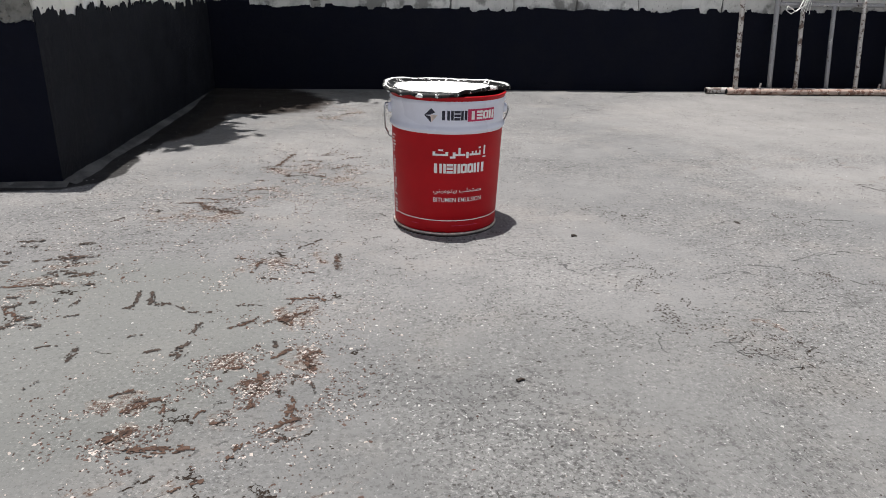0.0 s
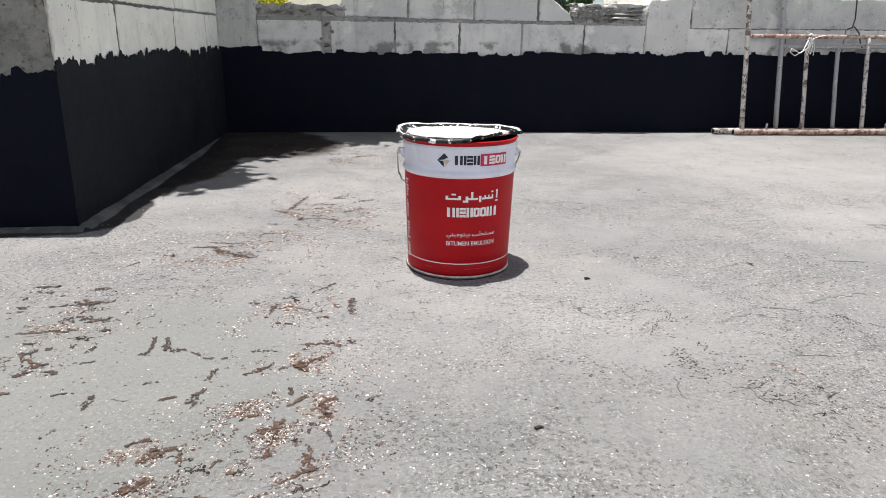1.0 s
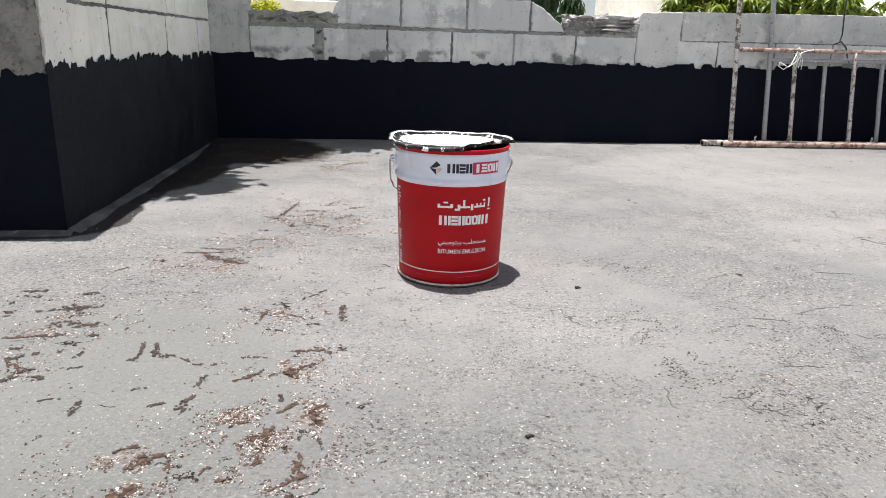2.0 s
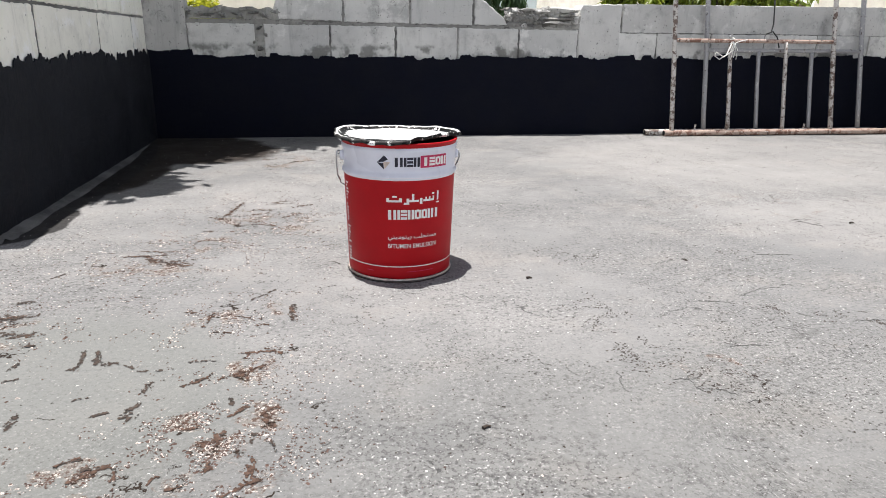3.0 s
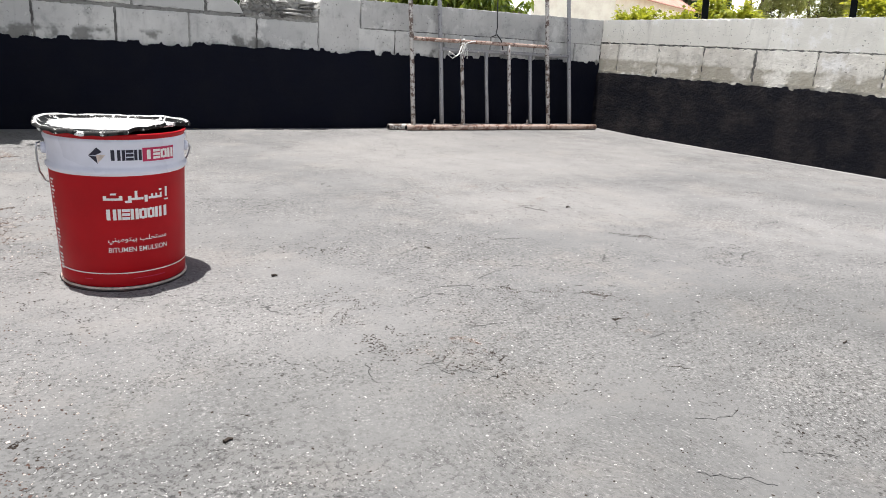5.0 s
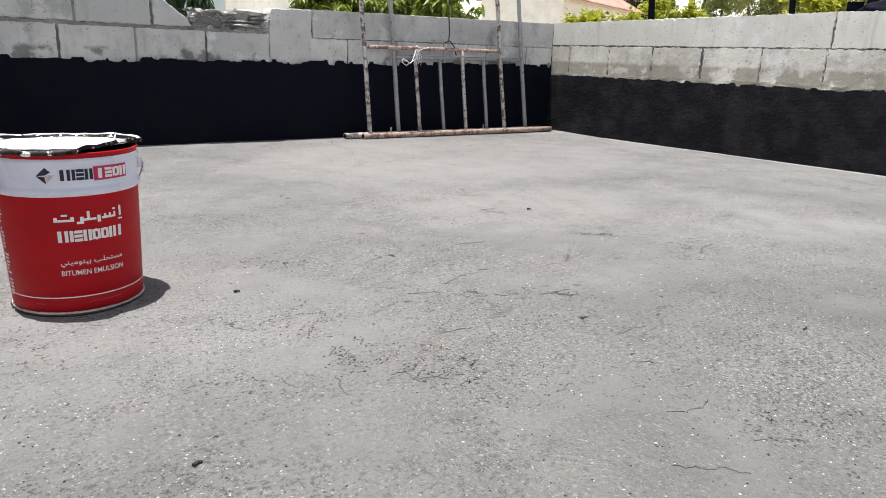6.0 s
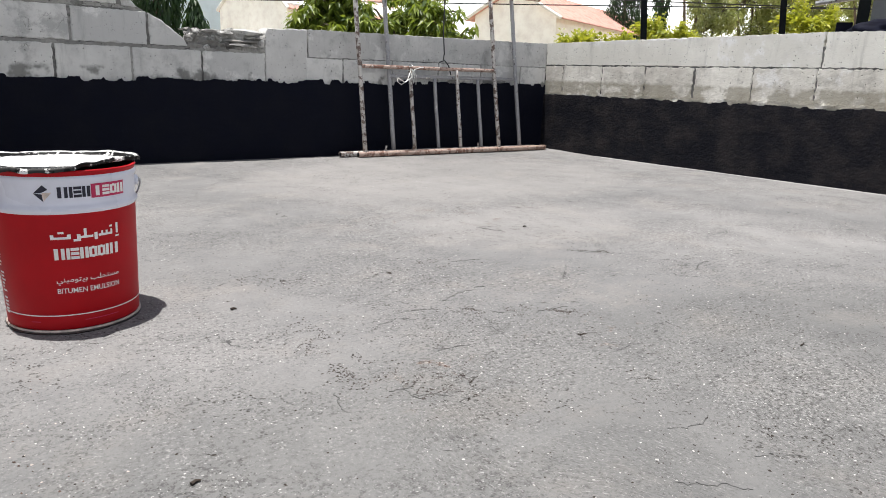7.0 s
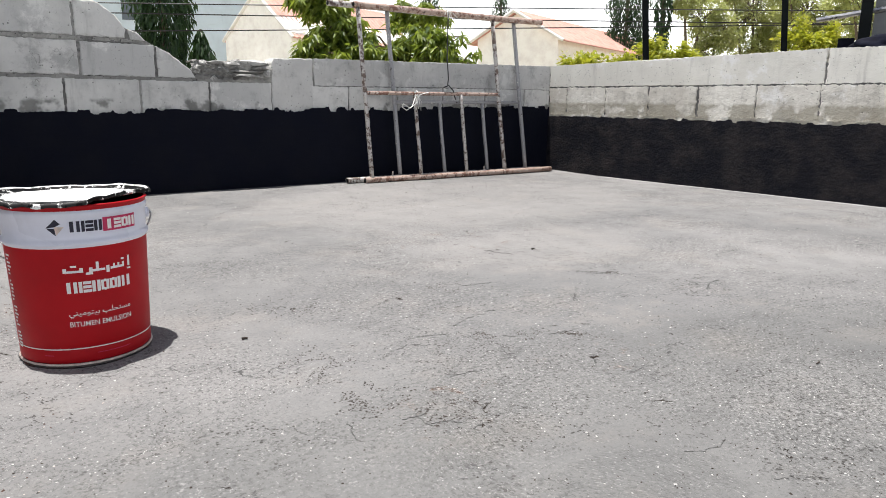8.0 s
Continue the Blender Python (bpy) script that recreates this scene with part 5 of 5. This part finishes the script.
def scatter(name, label, mat, count, seed, where, size):
    """Many crumbs too small to count, joined in one mesh lying on the floor."""
    r = random.Random(seed)
    verts, faces = [], []
    for _ in range(count):
        x, y = where(r)
        s = size(r)
        a = r.uniform(0, 6.28)
        k = len(verts)
        sx, sy = s * r.uniform(0.7, 1.6), s * r.uniform(0.5, 1.0)
        for px, py, pz in ((-1, -1, -0.2), (1, -0.8, -0.2), (0.8, 1, -0.2), (-0.9, 0.8, -0.2), (r.uniform(-0.4, 0.4), r.uniform(-0.4, 0.4), r.uniform(0.45, 0.9))):
            verts.append((x + sx * px * math.cos(a) - sy * py * math.sin(a), y + sx * px * math.sin(a) + sy * py * math.cos(a), slab_height(x, y) + 0.0005 + s * pz))
        faces += [(k, k + 1, k + 4), (k + 1, k + 2, k + 4), (k + 2, k + 3, k + 4), (k + 3, k, k + 4)]
    me = bpy.data.meshes.new(name)
    me.from_pydata(verts, [], faces)
    me.materials.append(mat)
    return tagged(new(name, me), label, "debris", kind="stuff")


def near_left(r):
    while True:
        x, y, rx, ry, turn, weight = r.choice(AREAS[:19] + AREAS[10:14] * 2)
        x, y = x + r.gauss(0, rx * 0.9), y + r.gauss(0, ry * 1.0)
        if noise.noise((x * 14, y * 14, 4)) + 0.7 * noise.noise((x * 40, y * 40, 4)) > 0.06:
            return x, y


def all_over(r):
    while True:
        x, y = r.uniform(-1.1, 3.8), 0.35 + 4.1 * r.random() ** 1.6
        trowelled = math.hypot((x + 0.75) / 0.45, (y - 1.35) / 0.55) < 1
        if r.random() < (0.12 if trowelled else 1.0 if noise.noise((x * 1.6, y * 1.6, 8)) > -0.05 else 0.45):
            return x, y


PITTED = ((0.40, 1.58, 0.07, 0.12, -25), (0.40, 1.37, 0.06, 0.07, -29), (0.49, 1.24, 0.09, 0.07, -35), (1.07, 2.65, 0.13, 0.12, -28), (1.59, 2.61, 0.16, 0.1, -38), (1.01, 1.96, 0.12, 0.05, -36), (0.84, 1.53, 0.08, 0.03, -39), (1.0, 1.43, 0.09, 0.02, -46), (0.51, 2.0, 0.12, 0.1, -23), (1.57, 1.82, 0.06, 0.03, -49))


def pitted(r):
    while True:
        x, y, rx, ry, turn = r.choice(PITTED[:3] + PITTED)
        u, v, a = r.gauss(0, rx * 0.6), r.gauss(0, ry * 0.6), radians(turn)
        x, y = x + u * math.cos(a) - v * math.sin(a), y + u * math.sin(a) + v * math.cos(a)
        if noise.noise((x * 18, y * 26, 14)) > 0.0:
            return x, y


# dark crumbs added in the stead of small pits
scatter("pit_crumbs", "dark crumbs that stand for pits in the slab", make_plain("pit_crumb", (0.06, 0.05, 0.045), 0.9, 0, 0.6, 60), 1500, 9, pitted, lambda r: r.uniform(0.0008, 0.0022))
scatter("brown_crumbs", "loose brown crumbs and flakes on the slab", make_plain("brown_crumb", (0.085, 0.053, 0.043), 0.9, 0, 0.6, 60), 6500, 1, near_left, lambda r: r.uniform(0.0006, 0.0019) if r.random() < 0.9 else r.uniform(0.0018, 0.0032))
scatter("mortar_crumbs", "pale broken mortar crumbs among brown flakes on the slab", make_plain("mortar_crumb", (0.5, 0.44, 0.4), 0.8, 0, 0.4, 60), 2800, 7, near_left, lambda r: r.uniform(0.0006, 0.0018) if r.random() < 0.92 else r.uniform(0.0016, 0.0032))
scatter("pale_grit", "pale grit and mortar crumbs on the slab", make_plain("pale_grit", (0.5, 0.49, 0.47), 0.8, 0, 0.3, 60), 4200, 2, all_over, lambda r: r.uniform(0.0006, 0.002))
scatter("dark_crumbs", "dark bitumen crumbs on the slab", M_TWIG, 9000, 3, all_over, lambda r: r.uniform(0.0006, 0.0019))

# ---- outside ----
EYE = Vector((-0.2, 0.26, 0.57))


def far(bearing, dist, rise=None, z=0.0):
    """A place by its bearing (degrees clockwise from +y) and distance; rise: degrees above the eye."""
    a = radians(35.5 + 1.017 * (bearing - 33.3))
    return Vector((EYE.x + dist * math.sin(a), EYE.y + dist * math.cos(a), z if rise is None else EYE.z + dist * math.tan(radians(rise))))


GROUND = -3.2
# unseen ground, its colour pale to throw light onto house walls and trees
land = tagged(new("ground"), "unseen pale ground round the building that throws light up", "ground", kind="structure")
bm = bmesh.new()
n = 40
gv = [[bm.verts.new(((i / n - 0.5) * 1600, (j / n - 0.5) * 1600, GROUND + 0.3 * noise.noise((i, j, 0)))) for i in range(n + 1)] for j in range(n + 1)]
for p, q in zip(gv, gv[1:]):
    for i in range(n):
        bm.faces.new((p[i], p[i + 1], q[i + 1], q[i]))
part("soil", bm, M_LAND, land)
base = tagged(new("building_base"), "plain rendered storey under the roof terrace", "building", kind="structure")
part("storey", box(-3.25, 4.45, -3.05, 4.8, GROUND - 0.4, -0.25), M_WHITEWALL, base)


def leaf_mesh(name, count, seed, where, size, droop, mat, slim=0.3):
    """Leaves as folded blades of four triangles, joined; where(r) gives each leaf's place and its way out."""
    r = random.Random(seed)
    verts, faces = [], []
    for _ in range(count):
        c, out = where(r)
        d = (Vector(out) + Vector((r.gauss(0, 0.5), r.gauss(0, 0.5), r.gauss(0, 0.35) - droop))).normalized()
        side = d.cross(Vector((r.gauss(0, 0.4), r.gauss(0, 0.4), 1))).normalized()
        upw = side.cross(d)
        ln = size * r.uniform(0.65, 1.25)
        w = ln * slim * r.uniform(0.8, 1.2)
        k = len(verts)
        mid = c + d * ln * 0.45 - Vector((0, 0, ln * 0.05))
        tip = c + d * ln - Vector((0, 0, ln * 0.22))
        verts += [c, mid + side * w * 0.5 + upw * w * 0.18, mid, mid - side * w * 0.5 + upw * w * 0.18, tip]
        faces += [(k, k + 1, k + 2), (k, k + 2, k + 3), (k + 1, k + 4, k + 2), (k + 2, k + 4, k + 3)]
    me = bpy.data.meshes.new(name)
    me.from_pydata([tuple(v) for v in verts], [], faces)
    me.materials.append(mat)
    return me


def tree(name, label, root, trunk_r, blobs, count, leaf, droop, mat, seed, tufts=14, slim=0.3, category="tree", group="", whorl=False):
    """Trunk with limbs to each blob (centre, radii); leaves grow in tufts on twigs inside the blobs."""
    t = thing(name, label, category, group)
    r = random.Random(seed)
    root = Vector(root)
    head = sum((Vector(b[0]) for b in blobs), Vector()) / len(blobs)
    fork = root.lerp(Vector((head.x, head.y, min(b[0][2] - b[1][2] for b in blobs))), 0.85)
    bm = tube([root, root.lerp(fork, 0.5) + Vector((r.gauss(0, 0.06), r.gauss(0, 0.06), 0)), fork], trunk_r, 10, taper=0.65)
    spots = []
    for c, rad in blobs:
        c, rad = Vector(c), Vector(rad)
        tube([fork, fork.lerp(c, 0.5) + Vector((r.gauss(0, 0.1), r.gauss(0, 0.1), 0.1)), c], trunk_r * 0.45, 7, bm, taper=0.3)
        vol = rad.x * rad.y * rad.z
        for _ in range(max(3, int(tufts * (vol ** 0.5) * 3))):
            d = Vector((r.gauss(0, 1), r.gauss(0, 1), r.gauss(0, 1))).normalized()
            q = (0.45 + 0.6 * r.random()) * (0.8 + 0.45 * noise.noise(d * 1.7 + c))
            s = c + Vector((d.x * rad.x, d.y * rad.y, d.z * rad.z)) * q
            spots.append((s, d))
            if r.random() < 0.5:
                tube([c.lerp(s, 0.2), c.lerp(s, 0.6) + Vector((0, 0, 0.04)), s], trunk_r * 0.09, 4, bm, False, 0.4)
    part("trunk", bm, M_BARK, t)

    def where(q):
        s, d = q.choice(spots)
        if whorl:
            a = q.uniform(0, 6.283)
            return s + Vector((q.gauss(0, 0.02), q.gauss(0, 0.02), q.gauss(0, 0.02))), (math.cos(a), math.sin(a), q.uniform(-0.5, 0.5))
        g = leaf * 0.75
        return s + Vector((q.gauss(0, g), q.gauss(0, g), q.gauss(0, g))), d
    ob = new("crown", leaf_mesh("crown", count, seed + 1, where, leaf, droop, mat, slim))
    ob.parent = t
    return t


def columnar(name, label, root, top, radius, count, seed, blunt=2.6):
    """A tall narrow weeping tree: leaves hang down from whorls along the stem."""
    t = thing(name, label, "tree", "weeping trees")
    root = Vector(root)
    part("trunk", tube([root, Vector((root.x, root.y, (root.z + top) / 2)), Vector((root.x, root.y, top))], 0.14, 8, taper=0.2), M_BARK, t)
    low = root.z + 1.0

    def where(q):
        f = q.random()
        z = low + (top - low) * f
        lim = radius * min(1.0, blunt * (1.02 - f)) * (0.75 + 0.45 * noise.noise((z * 0.9, seed, q.choice((0.0, 1.3, 2.9)))))
        a = q.uniform(0, 6.283)
        ragged = 0.8 + 0.35 * noise.noise((math.cos(a) * 2, math.sin(a) * 2, z * 1.6 + seed))
        rr = lim * ragged * math.sqrt(q.uniform(0.2, 1))
        return Vector((root.x + rr * math.cos(a), root.y + rr * math.sin(a), z)), (math.cos(a) * 0.5, math.sin(a) * 0.5, -0.8)
    ob = new("crown", leaf_mesh("crown", count, seed, where, 0.16, 0.9, M_LEAF_DARK, 0.3))
    ob.parent = t
    return t


def stand(bearing, dist):
    p = far(bearing, dist)
    return (p.x, p.y, GROUND)


# mango tree just behind the back wall
blobs = [(far(23.0, 6.5, z=0.95), (0.26, 0.3, 0.36)), (far(23.4, 6.7, z=1.5), (0.3, 0.3, 0.35)), (far(26.4, 6.6, z=0.95), (0.25, 0.3, 0.34)), (far(29.0, 6.5, z=1.0), (0.3, 0.3, 0.3)), (far(32.0, 6.4, z=1.02), (0.3, 0.3, 0.3)), (far(34.0, 6.5, z=0.86), (0.24, 0.25, 0.22)), (far(36.3, 6.5, z=0.72), (0.14, 0.2, 0.14)), (far(31.0, 7.2, z=1.4), (0.35, 0.35, 0.2)), (far(25.0, 6.6, z=1.25), (0.3, 0.3, 0.3)), (far(21.6, 6.6, z=0.78), (0.2, 0.2, 0.2))]
tree("mango_tree", "mango tree with long glossy green leaves behind the wall", stand(27.5, 6.9), 0.13, blobs, 13500, 0.09, 0.7, M_LEAF, 21, 110, 0.34, whorl=True)
# tree over the corner, whose shade falls on the floor there
blobs = [((-1.3, 3.42, 2.65), (0.13, 0.11, 0.2)), ((-1.62, 3.8, 2.75), (0.4, 0.3, 0.4)), ((-1.36, 4.25, 2.8), (0.36, 0.26, 0.45)), ((-1.02, 4.55, 2.75), (0.3, 0.17, 0.35)), ((-0.72, 4.74, 2.75), (0.3, 0.15, 0.35)), ((-0.5, 4.71, 2.75), (0.26, 0.11, 0.3)), ((-0.26, 4.75, 2.75), (0.22, 0.09, 0.26)), ((-1.95, 4.2, 3.0), (0.7, 0.6, 0.6)), ((-1.4, 5.1, 3.0), (0.8, 0.5, 0.6)), ((-0.5, 5.35, 3.0), (0.7, 0.35, 0.5)), ((-2.4, 5.2, 3.3), (0.9, 0.9, 0.8))]
tree("shade_tree", "leafy tree hanging over the corner of the terrace", (-2.2, 5.9, GROUND), 0.15, blobs, 60000, 0.13, 0.4, M_LEAF, 33, 60, 0.42)
# yellow-green shrubs behind the walls
for i, (b0, b1, d, z, rz) in enumerate(((43.2, 48.2, 7.3, 0.93, 0.09), (49.3, 52.2, 7.6, 1.08, 0.22), (58.6, 61.9, 8.4, 1.15, 0.32), (-10.0, -6.2, 8.6, 0.86, 0.22))):
    mid, w = (b0 + b1) / 2, d * math.tan(radians((b1 - b0) / 2))
    c = far(mid, d, z=z)
    k = max(2, int((b1 - b0) / 1.5))
    blobs = [(far(b0 + (b1 - b0) * (j + 0.5) / k, d + 0.1 * (j % 2), z=z - 0.12 * (j % 2)), (w / k * 1.25, 0.3, rz)) for j in range(k)]
    tree("shrub", "bright yellow-green leafy shrub behind the wall", stand(mid, d), 0.06, blobs, 4200, 0.05, 0.1, M_LEAF_YELLOW, 40 + i, 60, 0.6, "shrub", "yellow shrubs")
# weeping trees
columnar("weeping_tree", "tall narrow dark weeping tree", stand(12.1, 16), 6.5, 0.88, 15000, 51)
columnar("weeping_tree", "low dark weeping tree with pointed top", stand(14.65, 17), 2.1, 0.4, 5200, 52, 7.0)
columnar("weeping_tree", "tall narrow dark weeping tree", stand(47.2, 36), 11.5, 1.5, 24000, 53)
columnar("weeping_tree", "slim dark weeping tree", stand(49.8, 23), 8.0, 0.4, 5000, 54)
columnar("weeping_tree", "tall dark weeping tree behind a house", stand(37.6, 40), 10.0, 0.8, 6000, 55)
columnar("weeping_tree", "tall dark weeping tree behind a house", stand(32.0, 33), 8.5, 0.8, 6000, 56)
# feathery trees further off
for i, (b, d, z, rx, rz, cnt) in enumerate(((52.5, 24, 3.2, 1.3, 1.7, 3600), (56.0, 26, 3.6, 2.0, 2.2, 5200), (59.5, 25, 3.4, 1.7, 2.0, 4600), (63.5, 24, 2.9, 1.9, 1.8, 4600), (54.2, 27, 1.4, 1.8, 0.9, 3200), (67.5, 24, 3.0, 2.0, 2.0, 4200))):
    c = far(b, d, z=z)
    blobs = [(c, (rx * 0.6, rx * 0.6, rz * 0.6)), (c + Vector((-rx * 0.5, 0.2, rz * 0.35)), (rx * 0.5, rx * 0.5, rz * 0.4)), (c + Vector((rx * 0.5, -0.3, -rz * 0.2)), (rx * 0.5, rx * 0.5, rz * 0.5)), (c + Vector((0.2, 0, -rz * 0.6)), (rx * 0.6, rx * 0.5, rz * 0.4))]
    tree("tree", "pale feathery green tree in the distance", stand(b, d), 0.16, blobs, int(cnt * 3), 0.1, 0.2, M_LEAF_FAR, 60 + i, 40, 0.5, "tree", "far trees")


# houses
def house(name, label, near_ridge, along, length, half, ridge, eave, windows=(), lip=0.3, hip=0.0):
    """A gabled house; near_ridge: plan place of the ridge's near end, along: the ridge's way in the plan."""
    h = thing(name, label, "house", at=(near_ridge[0], near_ridge[1], 0), turn=math.degrees(math.atan2(along[1], along[0])))
    w = bmesh.new()
    sec = [(-half + lip * 0.8, GROUND), (half - lip * 0.8, GROUND), (half - lip * 0.8, eave + 0.1), (0, ridge - 0.1), (-half + lip * 0.8, eave + 0.1)]
    a, b = [w.verts.new((lip, y, z)) for y, z in sec], [w.verts.new((length - 0.3, y, z)) for y, z in sec]
    w.faces.new(a), w.faces.new(b[::-1])
    for i in range(5):
        w.faces.new((a[i], a[(i + 1) % 5], b[(i + 1) % 5], b[i]))
    wall = part("wall", w, M_CREAM, h)
    for s in (-1, 1):
        r = bmesh.new()
        slope = (ridge - eave) / half
        n, wide = int(length / 0.05), half + 0.12
        rows = []
        for i in range(n + 1):
            x = i * 0.05
            rib = 0.045 * max(0, math.sin(x * 2 * math.pi / 0.25)) ** 2
            rows.append([r.verts.new((x * (1 + hip * f / length), s * wide * f, ridge - wide * f * slope + t)) for f, t in ((0, rib), (1, rib), (1, -0.04), (0, -0.04))])
        for p, q in zip(rows, rows[1:]):
            for j in range(4):
                r.faces.new((p[j], q[j], q[(j + 1) % 4], p[(j + 1) % 4]))
        r.faces.new(rows[0]), r.faces.new(rows[-1][::-1])
        part("roof", r, M_ROOF, h, "faded red ribbed roof slope")
        part("barge_board", tube([(0, 0, ridge - 0.02), (0, s * (half + 0.1), ridge - (half + 0.1) * slope - 0.02)], 0.07, 6), M_WHITEWALL, h)
    for x, y, z in windows:
        win = part("window", box(x - 0.03, x + 0.05, y - 0.5, y + 0.5, z - 0.5, z + 0.5), M_WHITEWALL, h)
        part("pane", box(x - 0.04, x - 0.03, y - 0.43, y + 0.43, z - 0.43, z + 0.43), M_PANE, win)
    return h


p0 = far(38.6, 28)
house("house", "cream house with faded red gabled roof", (p0.x, p0.y), (0.932, 0.362), 13.5, 2.02, 4.07, 2.94, (), 0.3, 1.2)
p0 = far(18.7, 30)
house("house", "cream gabled house among trees", (p0.x, p0.y), (0.942, 0.336), 8.0, 2.02, 4.83, 3.07, (), 0.03)
far_block = thing("office_building", "pale blue-grey office building far off", "building", at=tuple(far(11, 70)), turn=-11)
part("wall", box(-9, 9, 0, 8, GROUND, 14), M_GLASSY, far_block)
for fl in range(4):
    for k in range(8):
        part("window", box(-8.4 + k * 2.15, -6.7 + k * 2.15, -0.05, 0.0, 1.2 + fl * 3.1, 2.9 + fl * 3.1), M_PANE if (fl + k) % 5 == 0 else M_GLASSY, far_block)
white_house = thing("house", "white rendered house with shaded opening", "house", at=tuple(far(-5.0, 22)), turn=5)
part("wall", box(-2.2, 2.4, 0, 5, GROUND, 1.75), M_WHITEWALL, white_house)
part("roof", box(-2.5, 2.7, -0.4, 5.3, 2.2, 2.4), M_CREAM, white_house)
# a dark sheet stands for the shade in the opening
part("opening", box(-1.4, 1.6, -0.02, 0.02, 1.78, 2.16), M_PANE, white_house)

# steel posts beyond the right wall, with a pale pipe, panel and covered heap
for b, d, w in ((48.7, 6.3, 0.05), (58.2, 5.9, 0.042)):
    q = far(b, d)
    bm = box(-w / 2, w / 2, -w / 2, w / 2, GROUND, 3.2)
    for v in bm.verts:
        v.co.x -= 0.075 * (v.co.z - 0.9)
    post = tagged(new("steel_post", mesh_of("steel_post", bm, M_STEEL)), "dark painted square steel post beyond the wall", "post", "steel posts")
    post.matrix_world = pose(q.x, q.y, 0, 0, 0, -b)
q = far(62.95, 5.7)
booth = thing("metal_booth", "dark steel-framed booth with grey panel beyond the wall", "booth", at=(q.x, q.y, 0), turn=-63)
part("post", box(-0.035, 0.035, -0.035, 0.035, GROUND, 3.0), M_STEEL, booth)
part("bin", box(-0.15, -0.05, 0.0, 0.05, GROUND, 1.03), M_TARP, booth, "dark navy upright board")
part("panel", box(0.05, 1.6, 0.03, 0.06, GROUND, 3.0), M_PANEL, booth, "grey sheet panel")
part("rail", tube([(-0.3, 0, 1.155), (0, 0, 1.2), (1.6, 0, 1.42)], 0.017, 8), M_TIN, booth, "pale galvanised rail")
heap = bmesh.new()
bmesh.ops.create_icosphere(heap, subdivisions=4, radius=1)
for v in heap.verts:
    v.co *= 1 + 0.28 * noise.fractal(v.co * 1.6, 0.9, 2, 4)
    v.co = Vector((v.co.x * 0.17, v.co.y * 0.12, v.co.z * 0.09))
q = far(64.2, 5.4)
hp = tagged(new("tarpaulin", mesh_of("tarpaulin", heap, M_TARP, True)), "crumpled navy plastic bundle on a stand beyond the wall", "tarpaulin")
hp.matrix_world = pose(q.x, q.y, 0.93, 0, 0, -64)
part("stand", box(-0.16, 0.16, -0.08, 0.08, GROUND - 0.93, -0.06), M_STEEL, hp)

# overhead cables
for i, (r0, r1, sag) in enumerate(((4.7, 4.8, 0.05), (3.2, 5.1, 0.05), (5.1, 5.6, 0.05))):
    a, b = far(-14, 17, r0), far(74, 17, r1)
    pts = [a.lerp(b, k / 40) - Vector((0, 0, sag * 4 * (k / 40) * (1 - k / 40))) for k in range(41)]
    tagged(new("overhead_cable", mesh_of("overhead_cable", tube(pts, 0.009, 6), M_WIRE)), "black overhead cable strung between distant poles", "cable", "overhead cables")
for b, d in ((-14, 17), (74, 17)):
    q = far(b, d)
    tagged(new("utility_pole", mesh_of("utility_pole", tube([(q.x, q.y, GROUND), (q.x, q.y, 4.2)], 0.11, 12, taper=0.7), M_CAST)), "grey concrete utility pole", "pole", "utility poles")
